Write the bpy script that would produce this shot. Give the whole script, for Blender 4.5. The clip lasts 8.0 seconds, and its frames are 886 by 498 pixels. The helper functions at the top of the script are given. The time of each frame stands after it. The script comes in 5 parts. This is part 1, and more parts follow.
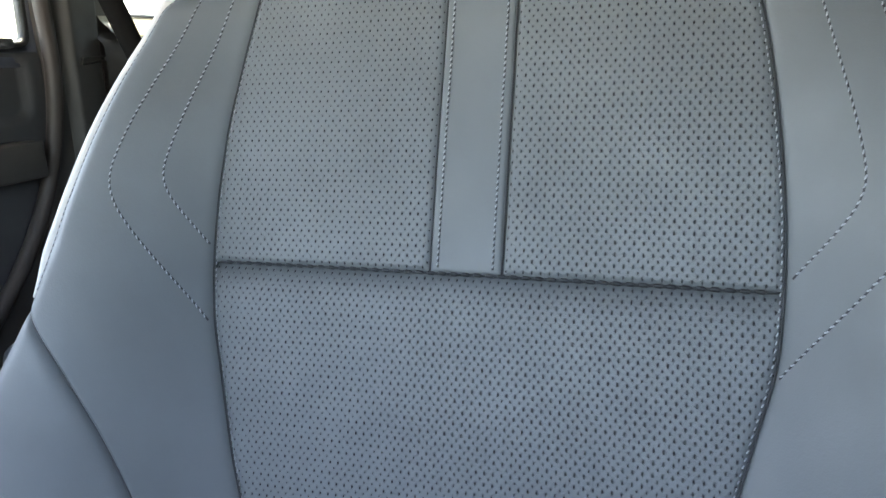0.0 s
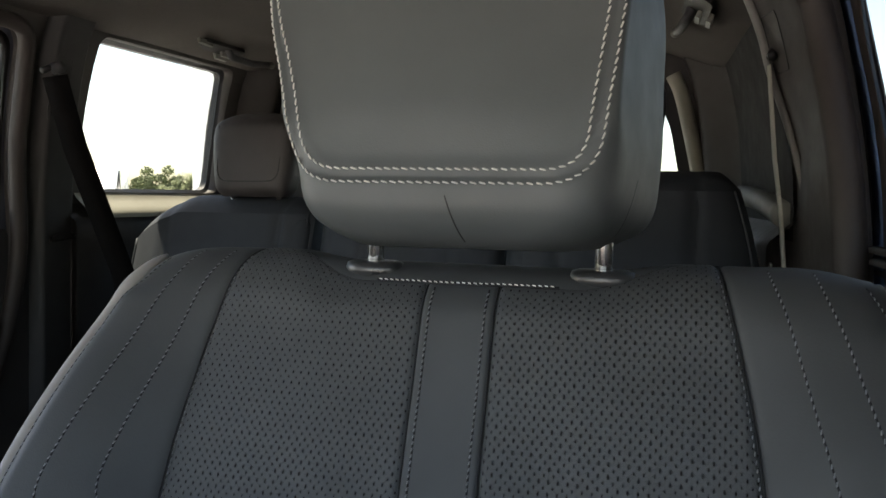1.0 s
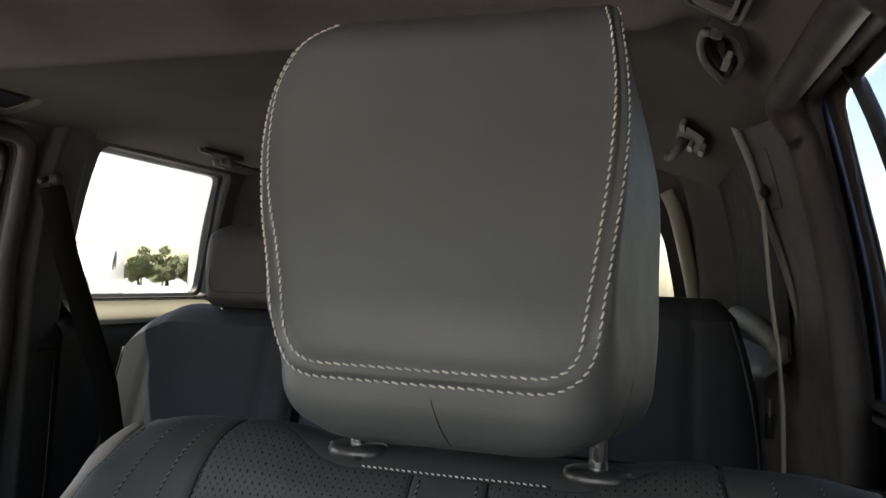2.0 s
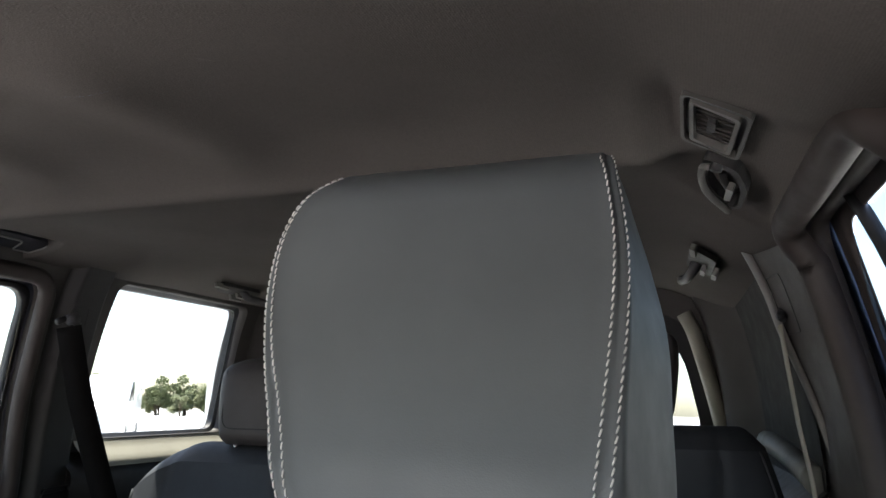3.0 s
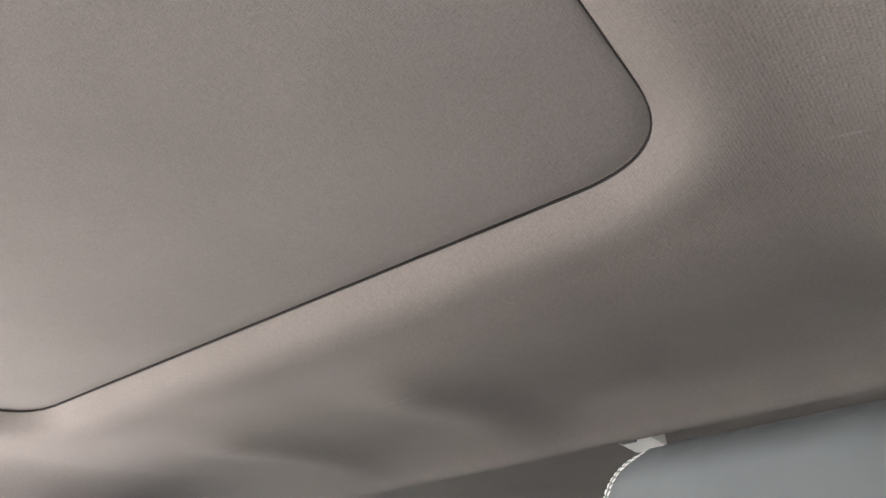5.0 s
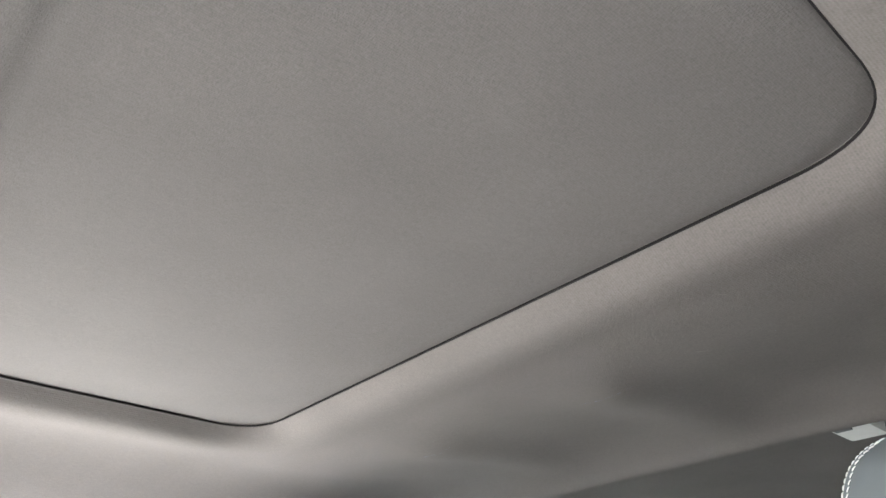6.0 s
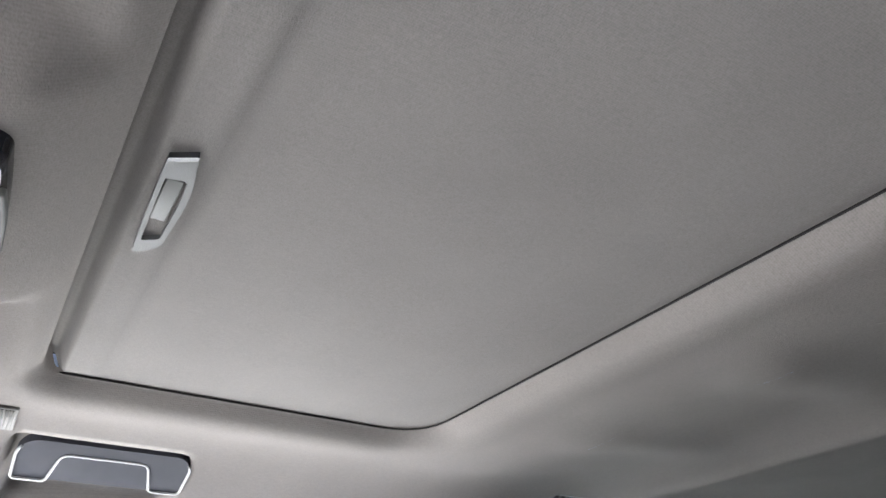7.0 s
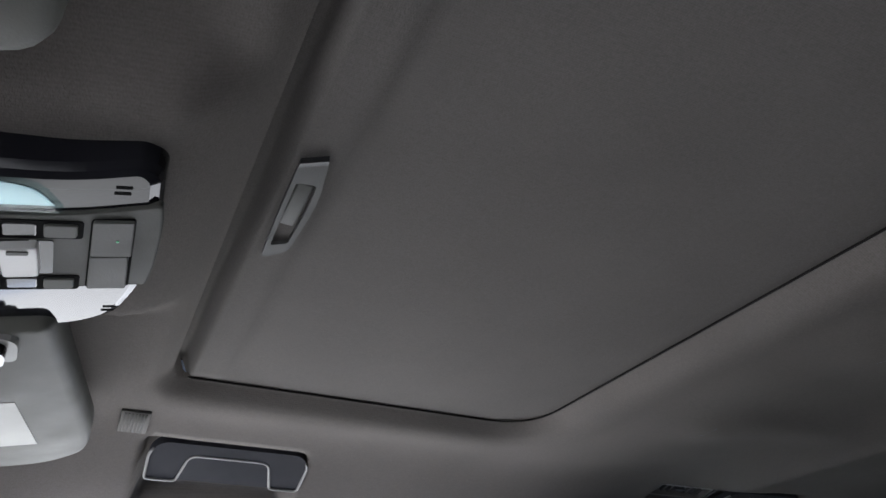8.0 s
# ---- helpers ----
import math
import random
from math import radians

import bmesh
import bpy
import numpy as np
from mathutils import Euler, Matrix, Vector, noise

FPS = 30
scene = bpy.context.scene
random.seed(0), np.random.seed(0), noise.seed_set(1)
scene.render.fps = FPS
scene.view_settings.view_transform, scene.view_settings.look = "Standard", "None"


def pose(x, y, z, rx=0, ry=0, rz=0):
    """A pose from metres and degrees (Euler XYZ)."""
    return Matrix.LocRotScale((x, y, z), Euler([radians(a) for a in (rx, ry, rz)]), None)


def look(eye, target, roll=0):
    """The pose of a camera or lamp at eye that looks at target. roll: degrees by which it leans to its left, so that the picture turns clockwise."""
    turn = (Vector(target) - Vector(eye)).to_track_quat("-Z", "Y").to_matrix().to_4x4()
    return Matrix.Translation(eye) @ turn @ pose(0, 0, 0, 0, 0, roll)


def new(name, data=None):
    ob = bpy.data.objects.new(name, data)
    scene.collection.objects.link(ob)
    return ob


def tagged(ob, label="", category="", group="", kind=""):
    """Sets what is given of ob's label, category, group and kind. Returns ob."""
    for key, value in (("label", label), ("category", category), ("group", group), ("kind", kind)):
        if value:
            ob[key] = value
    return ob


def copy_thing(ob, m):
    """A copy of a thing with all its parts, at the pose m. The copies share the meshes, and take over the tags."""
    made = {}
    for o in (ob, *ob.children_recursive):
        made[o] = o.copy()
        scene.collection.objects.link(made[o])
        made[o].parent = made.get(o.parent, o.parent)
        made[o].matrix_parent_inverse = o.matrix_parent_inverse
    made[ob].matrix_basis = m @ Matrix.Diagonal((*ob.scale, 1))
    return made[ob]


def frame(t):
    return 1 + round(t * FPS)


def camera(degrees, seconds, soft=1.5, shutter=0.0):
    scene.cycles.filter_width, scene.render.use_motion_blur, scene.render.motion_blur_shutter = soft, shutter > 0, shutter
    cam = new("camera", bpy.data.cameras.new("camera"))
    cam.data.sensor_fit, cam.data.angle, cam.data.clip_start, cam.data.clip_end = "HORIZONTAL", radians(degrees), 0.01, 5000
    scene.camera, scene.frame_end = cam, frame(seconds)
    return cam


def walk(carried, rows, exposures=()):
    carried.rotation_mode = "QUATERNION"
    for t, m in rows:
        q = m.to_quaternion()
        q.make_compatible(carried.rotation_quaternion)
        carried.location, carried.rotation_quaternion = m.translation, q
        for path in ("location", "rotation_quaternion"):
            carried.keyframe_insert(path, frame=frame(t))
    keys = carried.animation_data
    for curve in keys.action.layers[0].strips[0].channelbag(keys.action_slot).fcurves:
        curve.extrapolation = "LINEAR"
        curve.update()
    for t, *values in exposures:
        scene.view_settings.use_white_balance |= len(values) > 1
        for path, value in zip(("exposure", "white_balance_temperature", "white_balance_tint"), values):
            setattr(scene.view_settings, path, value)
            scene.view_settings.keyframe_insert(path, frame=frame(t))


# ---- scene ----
cam = camera(62.0, 8.0)
PATH = [
    (0, (0.14, -0.557, 1.336), (-0.517, 1.264, 0.834), -2.6),
    (0.5, (0.129, -0.533, 1.389), (-0.47, 1.357, 1.122), 0.4),
    (1, (0.127, -0.508, 1.456), (-0.467, 1.398, 1.331), 1.0),
    (1.5, (0.123, -0.494, 1.508), (-0.461, 1.419, 1.501), 1.8),
    (1.7, (0.123, -0.493, 1.518), (-0.463, 1.419, 1.555), 2.0),
    (2.8, (0.131, -0.481, 1.529), (-0.488, 1.388, 1.881), 1.9),
    (3, (0.133, -0.487, 1.541), (-0.497, 1.361, 1.973), 1.0),
    (3.5, (0.144, -0.501, 1.564), (-0.533, 1.264, 2.215), -0.7),
    (4, (0.149, -0.527, 1.583), (-0.598, 1.139, 2.4), -2.3),
    (4.2, (0.145, -0.539, 1.582), (-0.644, 1.081, 2.45), -2.6),
    (5.3, (0.117, -0.6, 1.551), (-1.013, 0.71, 2.555), -0.9),
    (5.5, (0.119, -0.595, 1.575), (-1.094, 0.663, 2.549), -0.3),
    (6, (0.101, -0.643, 1.548), (-1.203, 0.482, 2.566), -0.6),
    (6.5, (0.088, -0.686, 1.539), (-1.286, 0.347, 2.562), -1.4),
    (7, (0.082, -0.709, 1.536), (-1.374, 0.203, 2.559), -1.4),
    (7.5, (0.077, -0.731, 1.528), (-1.439, 0.08, 2.551), -1.7),
    (8, (0.069, -0.744, 1.528), (-1.481, -0.001, 2.55), -1.3),
]
EXPOSURES = [(0.0, 5.78, 7950, 10), (0.5, 4.74, 7850, 12), (1.0, 3.6, 8000, 14), (1.7, 3.33, 8200, 15), (3.0, 3.75, 6950, 15), (3.5, 4.05, 7050, 15),
             (4.2, 5.43, 7250, 19), (5.5, 5.2, 6750, 9), (6.5, 5.2, 6400, 7), (7.0, 5.13, 6250, 8), (7.5, 4.68, 6150, 9), (8.0, 3.22, 6150, 9.5)]
walk(cam, [(t, look(eye, target, roll)) for t, eye, target, roll in PATH], EXPOSURES)

# ---------------------------------------------------------------- light
world = bpy.data.worlds.new("sky")
scene.world = world
world.use_nodes = True
wn = world.node_tree
sky = wn.nodes.new("ShaderNodeTexSky")
sky.sky_type = "NISHITA"
sky.sun_disc = False
SUN_EL, SUN_AZ = radians(68), radians(280)
sky.sun_elevation, sky.sun_rotation = SUN_EL, SUN_AZ
sky.dust_density = 1.6
wn.links.new(sky.outputs[0], wn.nodes["Background"].inputs[0])
wn.nodes["Background"].inputs[1].default_value = 0.12
sun_data = bpy.data.lights.new("sun", "SUN")
sun_data.energy, sun_data.angle, sun_data.color = 4.0, radians(0.5), (1.0, 0.955, 0.9)
sun = new("sun", sun_data)
sun_dir = Vector((math.sin(SUN_AZ) * math.cos(SUN_EL), math.cos(SUN_AZ) * math.cos(SUN_EL), math.sin(SUN_EL)))
sun.matrix_world = look(sun_dir * 50, (0, 0, 0))

# daylight in the opening of the front passenger's window
glow_data = bpy.data.lights.new("window_daylight", "AREA")
glow_data.shape, glow_data.size, glow_data.size_y = "RECTANGLE", 0.95, 0.4
glow_data.spread = radians(80)
glow_data.energy, glow_data.color = 0.145, (1.0, 0.99, 0.97)
glow = new("window_daylight", glow_data)
glow.matrix_world = look((-1.16, -0.62, 1.45), (-0.3, -0.62, 2.1))

CX = -0.39            # the car's middle line; +y is towards its rear, +x its left side
FLOOR = 0.45


# ---------------------------------------------------------------- materials


class Mat:
    """A small helper round one node material."""

    def __init__(self, name, color, rough=0.6, metal=0.0, spec=0.5):
        self.m = bpy.data.materials.new(name)
        self.m.use_nodes = True
        self.t = self.m.node_tree
        self.b = self.t.nodes["Principled BSDF"]
        self.b.inputs["Base Color"].default_value = (*color, 1)
        self.b.inputs["Roughness"].default_value = rough
        self.b.inputs["Metallic"].default_value = metal
        self.b.inputs["Specular IOR Level"].default_value = spec
        self.color, self.rough = color, rough

    def node(self, kind, **values):
        n = self.t.nodes.new(kind)
        for k, v in values.items():
            n.inputs[k].default_value = v
        return n

    def link(self, a, b):
        self.t.links.new(a, b)

    def math(self, op, a, b=None, clamp=False):
        n = self.t.nodes.new("ShaderNodeMath")
        n.operation, n.use_clamp = op, clamp
        for i, v in enumerate((a, b)):
            if v is None:
                continue
            if isinstance(v, (int, float)):
                n.inputs[i].default_value = v
            else:
                self.link(v, n.inputs[i])
        return n.outputs[0]

    def coords(self, uv=False, scale=(1, 1, 1)):
        c = self.t.nodes.new("ShaderNodeTexCoord")
        mp = self.t.nodes.new("ShaderNodeMapping")
        mp.inputs["Scale"].default_value = scale
        self.link(c.outputs["UV" if uv else "Object"], mp.inputs["Vector"])
        return mp.outputs[0]

    def noise(self, vec, scale, detail=3.0, rough=0.55):
        n = self.node("ShaderNodeTexNoise", Scale=scale, Detail=detail, Roughness=rough)
        self.link(vec, n.inputs["Vector"])
        return n.outputs["Fac"]

    def ramp(self, fac, lo, hi, a, b):
        n = self.t.nodes.new("ShaderNodeMapRange")
        n.inputs["From Min"].default_value, n.inputs["From Max"].default_value = lo, hi
        n.inputs["To Min"].default_value, n.inputs["To Max"].default_value = a, b
        self.link(fac, n.inputs["Value"])
        return n.outputs[0]

    def tint(self, fac, lo=0.85, hi=1.15, base=None):
        """Multiplies the base colour by a factor that runs with fac."""
        n = self.t.nodes.new("ShaderNodeMix")
        n.data_type, n.blend_type = "RGBA", "MULTIPLY"
        n.inputs["Factor"].default_value = 1
        if base is None:
            n.inputs[6].default_value = (*self.color, 1)
        else:
            self.link(base, n.inputs[6])
        comb = self.t.nodes.new("ShaderNodeCombineColor")
        v = self.ramp(fac, 0.3, 0.7, lo, hi)
        for i in range(3):
            self.link(v, comb.inputs[i])
        self.link(comb.outputs[0], n.inputs[7])
        self.link(n.outputs[2], self.b.inputs["Base Color"])
        return n.outputs[2]

    def bump(self, height, strength=0.3, dist=0.001):
        n = self.node("ShaderNodeBump", Strength=strength, Distance=dist)
        self.link(height, n.inputs["Height"])
        self.link(n.outputs[0], self.b.inputs["Normal"])
        return n


def leather(name, color, rough=0.5, perforated=False, grain=0.25, spec=0.45):
    k = Mat(name, color, rough, spec=spec)
    v = k.coords()
    big = k.noise(v, 9.0, 4.0)
    base = k.tint(big, 0.9, 1.1)
    k.link(k.ramp(k.noise(v, 35.0), 0.3, 0.7, rough - 0.06, rough + 0.06), k.b.inputs["Roughness"])
    vor = k.node("ShaderNodeTexVoronoi", Scale=900.0)
    k.link(v, vor.inputs["Vector"])
    height = k.math("ADD", k.math("MULTIPLY", vor.outputs["Distance"], grain), k.math("MULTIPLY", k.noise(v, 300.0), grain))
    if perforated:
        # staggered rows of round holes, laid out in metres along the cover
        uv = k.coords(uv=True)
        sep = k.t.nodes.new("ShaderNodeSeparateXYZ")
        k.link(uv, sep.inputs[0])
        px, py = 0.0059, 0.0074
        best = None
        for off, more in ((0.0, 0.0), (0.5, 0.0002)):
            fx = k.math("MULTIPLY", k.math("SUBTRACT", k.math("FRACT", k.math("ADD", k.math("DIVIDE", sep.outputs[0], px), off)), 0.5), px)
            fy = k.math("MULTIPLY", k.math("SUBTRACT", k.math("FRACT", k.math("ADD", k.math("DIVIDE", sep.outputs[1], py), off)), 0.5), py * 0.6)
            d = k.math("SQRT", k.math("ADD", k.math("MULTIPLY", fx, fx), k.math("MULTIPLY", fy, fy)))
            d = k.math("ADD", d, more)
            best = d if best is None else k.math("MINIMUM", best, d)
        hole = k.ramp(best, 0.00042, 0.0006, 0.0, 1.0)
        n = k.t.nodes.new("ShaderNodeMix")
        n.data_type = "RGBA"
        k.link(hole, n.inputs["Factor"])
        n.inputs[6].default_value = (0.006, 0.006, 0.007, 1)
        k.link(base, n.inputs[7])
        k.link(n.outputs[2], k.b.inputs["Base Color"])
        k.link(k.math("MULTIPLY", hole, spec), k.b.inputs["Specular IOR Level"])
        height = k.math("ADD", height, k.math("MULTIPLY", k.ramp(best, 0.0004, 0.00085, 0.0, 1.0), 1.6))
        k.bump(height, 0.65, 0.0009)
    else:
        k.bump(height, 0.35, 0.0005)
    return k.m


def cloth(name, color, scale=420.0, strength=0.42, stretch=(1, 0.35, 1), ribs=140.0, scuffs=()):
    """Knitted headliner cloth with short ribs; scuffs are pale rubbed streaks (x, y, half length, half width, turn)."""
    k = Mat(name, color, 1.0, spec=0.05)
    v = k.coords(scale=stretch)
    patch = k.tint(k.noise(k.coords(), 5.0, 4.0), 0.93, 1.07)
    fine = k.noise(v, scale, 2.0, 0.7)
    # short uneven loops lying across the car
    loops = k.noise(k.coords(scale=(0.5, 1, 1)), scale * 2.2, 1.0, 0.5)
    rib = k.node("ShaderNodeTexWave", Scale=ribs, Distortion=1.6, Detail=2.0)
    rib.bands_direction = "X"
    k.link(k.coords(), rib.inputs["Vector"])
    knit = k.math("ADD", k.math("MULTIPLY", loops, 0.54), k.math("ADD", k.math("MULTIPLY", fine, 0.36), k.math("MULTIPLY", rib.outputs["Fac"], 0.1)))
    base = k.tint(knit, 0.84, 1.14, patch)
    rubbed = None
    for x, y, a, b, turn in scuffs:
        c = k.t.nodes.new("ShaderNodeTexCoord")
        mp = k.t.nodes.new("ShaderNodeMapping")
        mp.vector_type = "TEXTURE"
        mp.inputs["Location"].default_value = (x, y, 1.82)
        mp.inputs["Rotation"].default_value = (0, 0, turn)
        mp.inputs["Scale"].default_value = (a, b, 0.2)
        k.link(c.outputs["Object"], mp.inputs["Vector"])
        d = k.t.nodes.new("ShaderNodeVectorMath")
        d.operation = "LENGTH"
        k.link(mp.outputs[0], d.inputs[0])
        m = k.math("MULTIPLY", k.ramp(d.outputs["Value"], 0.2, 1.0, 0.75, 0.0), k.ramp(fine, 0.25, 0.6, 0.55, 1.0))
        rubbed = m if rubbed is None else k.math("MAXIMUM", rubbed, m)
    if rubbed is not None:
        k.tint(rubbed, 1.0, 1.32, base)
    k.bump(knit, strength, 0.0011)
    return k.m


def plastic(name, color, rough=0.55, grain=0.3, spec=0.4):
    k = Mat(name, color, rough, spec=spec)
    v = k.coords()
    k.tint(k.noise(v, 7.0, 4.0), 0.9, 1.1)
    k.bump(k.noise(v, 700.0, 2.0), grain, 0.0006)
    k.link(k.ramp(k.noise(v, 20.0), 0.3, 0.7, rough - 0.07, rough + 0.07), k.b.inputs["Roughness"])
    return k.m


def gloss(name, color, rough=0.08, metal=0.0, coat=0.0, spec=0.5):
    k = Mat(name, color, rough, metal, spec)
    k.b.inputs["Coat Weight"].default_value = coat
    k.link(k.ramp(k.noise(k.coords(), 30.0), 0.3, 0.7, rough, rough * 1.8 + 0.01), k.b.inputs["Roughness"])
    return k.m


def clear(name, tint, rough=0.02):
    """Thin glass: tinted see-through with a faint gloss."""
    k = Mat(name, tint, rough)
    see = k.node("ShaderNodeBsdfTransparent", Color=(*tint, 1))
    shine = k.node("ShaderNodeBsdfGlossy", Roughness=rough)
    mix = k.t.nodes.new("ShaderNodeMixShader")
    mix.inputs[0].default_value = 0.04
    k.link(see.outputs[0], mix.inputs[1])
    k.link(shine.outputs[0], mix.inputs[2])
    k.link(mix.outputs[0], k.t.nodes["Material Output"].inputs["Surface"])
    return k.m


SEAT = (0.046, 0.0505, 0.0535)
M_LEATHER = leather("grey_leather", SEAT, 0.56, spec=0.28)
M_PERF = leather("perforated_leather", SEAT, 0.54, True, spec=0.28)
# seat leather again, paler: the headrest's stronger light put into its colour
M_HEAD_LIT = leather("headrest_leather_lit", (0.071, 0.08, 0.083), 0.5)
M_REAR = leather("rear_leather", (0.04, 0.045, 0.053), 0.62, spec=0.25)
M_PIPING = leather("pale_piping", (0.26, 0.244, 0.235), 0.65, spec=0.2)
M_THREAD = plastic("pale_thread", (0.6, 0.59, 0.56), 0.8)
M_THREAD_DIM = plastic("grey_thread", (0.17, 0.18, 0.19), 0.8)
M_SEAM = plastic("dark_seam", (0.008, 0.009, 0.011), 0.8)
M_LINER = cloth("headliner_cloth", (0.103, 0.0935, 0.086), 420.0, 0.55,
                scuffs=((0.111, -0.186, 0.022, 0.0032, 0.05), (0.172, -0.207, 0.013, 0.0035, 0.2), (-0.179, -0.136, 0.009, 0.0018, 0.8), (-0.242, -0.014, 0.02, 0.002, 0.85), (-0.158, -0.12, 0.008, 0.0016, 0.9)))
M_SHADE = cloth("sunshade_cloth", (0.096, 0.089, 0.083), 520.0, 0.42, ribs=190.0)
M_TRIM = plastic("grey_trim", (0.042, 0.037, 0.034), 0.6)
M_TRIM_LT = plastic("light_grey_trim", (0.17, 0.165, 0.155), 0.5)
M_DARK = plastic("dark_trim", (0.035, 0.034, 0.036), 0.6)
M_SEAL = plastic("rubber_seal", (0.031, 0.0235, 0.021), 0.6)
M_BLACK = plastic("black_rubber", (0.012, 0.012, 0.013), 0.5)
M_EDGE = plastic("edge_rubber", (0.01, 0.009, 0.009), 0.95, 0.3, 0.05)
M_PALE_LIT = plastic("pale_and_lit_trim", (0.125, 0.122, 0.108), 0.6)
# trim paled to carry sun and window light in its colour
M_LIT_TRIM = plastic("lit_trim", (0.3, 0.285, 0.235), 0.6)
M_GUIDE = plastic("guide_black", (0.026, 0.028, 0.03), 0.32, 0.15, 0.5)
M_CHROME = gloss("chrome", (0.8, 0.8, 0.8), 0.12, 1.0)
M_PIANO = gloss("piano_black", (0.01, 0.01, 0.012), 0.05, 0.0, 0.0, 0.12)
M_PAINT = gloss("blue_paint", (0.1, 0.165, 0.32), 0.3, 0.0, 0.6)
# the same blue paint darkened: shade put into its colour
M_PAINT_SHADE = gloss("shaded_blue_paint", (0.045, 0.05, 0.068), 0.35, 0.0, 0.3)
M_BELT = plastic("belt_webbing", (0.007, 0.0065, 0.0065), 0.9, 0.6, 0.1)
M_BELT_LT = plastic("pale_belt_webbing", (0.32, 0.3, 0.26), 0.75, 0.6)
M_LENS = gloss("white_lens", (0.5, 0.49, 0.46), 0.4)
M_CARPET = cloth("carpet", (0.03, 0.03, 0.031), 300.0, 0.6)
M_GLASS = clear("tinted_window_glass", (0.5, 0.525, 0.52))
M_LAMPGLASS = clear("lamp_glass", (0.8, 0.9, 0.9), 0.15)

# ---------------------------------------------------------------- building helpers


def thing(name, label, category, group="", at=(0, 0, 0)):
    ob = new(name)
    ob.empty_display_size = 0.05
    ob.matrix_world = Matrix.Translation(at)
    return tagged(ob, label, category, group)


SHELL = [False]     # while set, parts are laid along the car's own axis


def askew(p):
    """The car's axis runs two degrees off the seat's, and its roof climbs a little towards the tail."""
    x, y, z = p
    lift = 0.03 * max(y - 0.45, 0.0) * smooth01((z - 1.3) / 0.4)
    return (x - 0.035 * (y + 0.45), y, z + lift)


def part(name, bm, material, parent=None, label="", smooth=True, kind=""):
    """Links a bmesh, or (verts, faces), as one mesh object under a thing or a part. Coordinates are the world's."""
    me = bpy.data.meshes.new(name)
    if isinstance(bm, tuple):
        me.from_pydata([askew(p) for p in bm[0]] if SHELL[0] else bm[0], [], bm[1])
    else:
        if SHELL[0]:
            for v in bm.verts:
                v.co = askew(v.co)
        bm.to_mesh(me)
        bm.free()
    me.materials.append(material)
    if smooth:
        me.polygons.foreach_set("use_smooth", [True] * len(me.polygons))
    ob = new(name, me)
    if parent is not None:
        ob.parent = parent
        ob.matrix_parent_inverse = world_of(parent).inverted()
    return tagged(ob, label, kind=kind)


def world_of(ob):
    m = ob.matrix_parent_inverse @ ob.matrix_basis if ob.parent else ob.matrix_basis
    return world_of(ob.parent) @ m if ob.parent else m


def hermite(v, pts):
    """A smooth curve through (key, value) pairs."""
    xs, ys = [p[0] for p in pts], [p[1] for p in pts]
    if v <= xs[0]:
        return ys[0]
    if v >= xs[-1]:
        return ys[-1]
    i = max(k for k in range(len(xs) - 1) if xs[k] <= v)

    def slope(k):
        a, b = max(k - 1, 0), min(k + 1, len(xs) - 1)
        return (ys[b] - ys[a]) / (xs[b] - xs[a])

    h = xs[i + 1] - xs[i]
    t = (v - xs[i]) / h
    return ((2 * t**3 - 3 * t * t + 1) * ys[i] + (t**3 - 2 * t * t + t) * h * slope(i)
            + (-2 * t**3 + 3 * t * t) * ys[i + 1] + (t**3 - t * t) * h * slope(i + 1))


def smooth01(t):
    t = min(max(t, 0.0), 1.0)
    return t * t * (3 - 2 * t)


def grid(f, us, vs, flip=False):
    """(verts, faces) of the surface f(u, v)."""
    n, verts, faces = len(vs), [], []
    for u in us:
        for v in vs:
            verts.append(tuple(f(u, v)))
    for i in range(len(us) - 1):
        for j in range(n - 1):
            q = (i * n + j, (i + 1) * n + j, (i + 1) * n + j + 1, i * n + j + 1)
            faces.append(q[::-1] if flip else q)
    return verts, faces


def join(*meshes):
    verts, faces = [], []
    for v, f in meshes:
        k = len(verts)
        verts += v
        faces += [tuple(i + k for i in q) for q in f]
    return verts, faces


def steps(a, b, n):
    return [a + (b - a) * i / n for i in range(n + 1)]


def dense_ends(n):
    """0 to 1 with closer steps near both ends."""
    return [0.5 - 0.5 * math.copysign(abs(math.cos(math.pi * i / n)) ** 0.7, math.cos(math.pi * i / n)) for i in range(n + 1)]


def tube(points, r, n=8, close=False):
    """A round tube along points; r is a radius or a function of 0..1."""
    pts = []
    for p in points:
        if not pts or (Vector(p) - pts[-1]).length > 1e-6:
            pts.append(Vector(p))
    verts, faces, up = [], [], None
    for i, p in enumerate(pts):
        a = pts[i - 1] if (i > 0 or close) else p
        b = pts[(i + 1) % len(pts)] if (i < len(pts) - 1 or close) else p
        t = (b - a).normalized()
        if up is None:
            up = t.orthogonal().normalized()
        up = (up - t * up.dot(t)).normalized()
        side = t.cross(up)
        rad = r(i / (len(pts) - 1)) if callable(r) else r
        verts += [tuple(p + rad * (math.cos(2 * math.pi * k / n) * up + math.sin(2 * math.pi * k / n) * side)) for k in range(n)]
    m = len(pts)
    for i in range(m if close else m - 1):
        for k in range(n):
            a, b = i * n, ((i + 1) % m) * n
            faces.append((a + k, a + (k + 1) % n, b + (k + 1) % n, b + k))
    if not close:
        faces += [tuple(range(n))[::-1], tuple((m - 1) * n + k for k in range(n))]
    return verts, faces


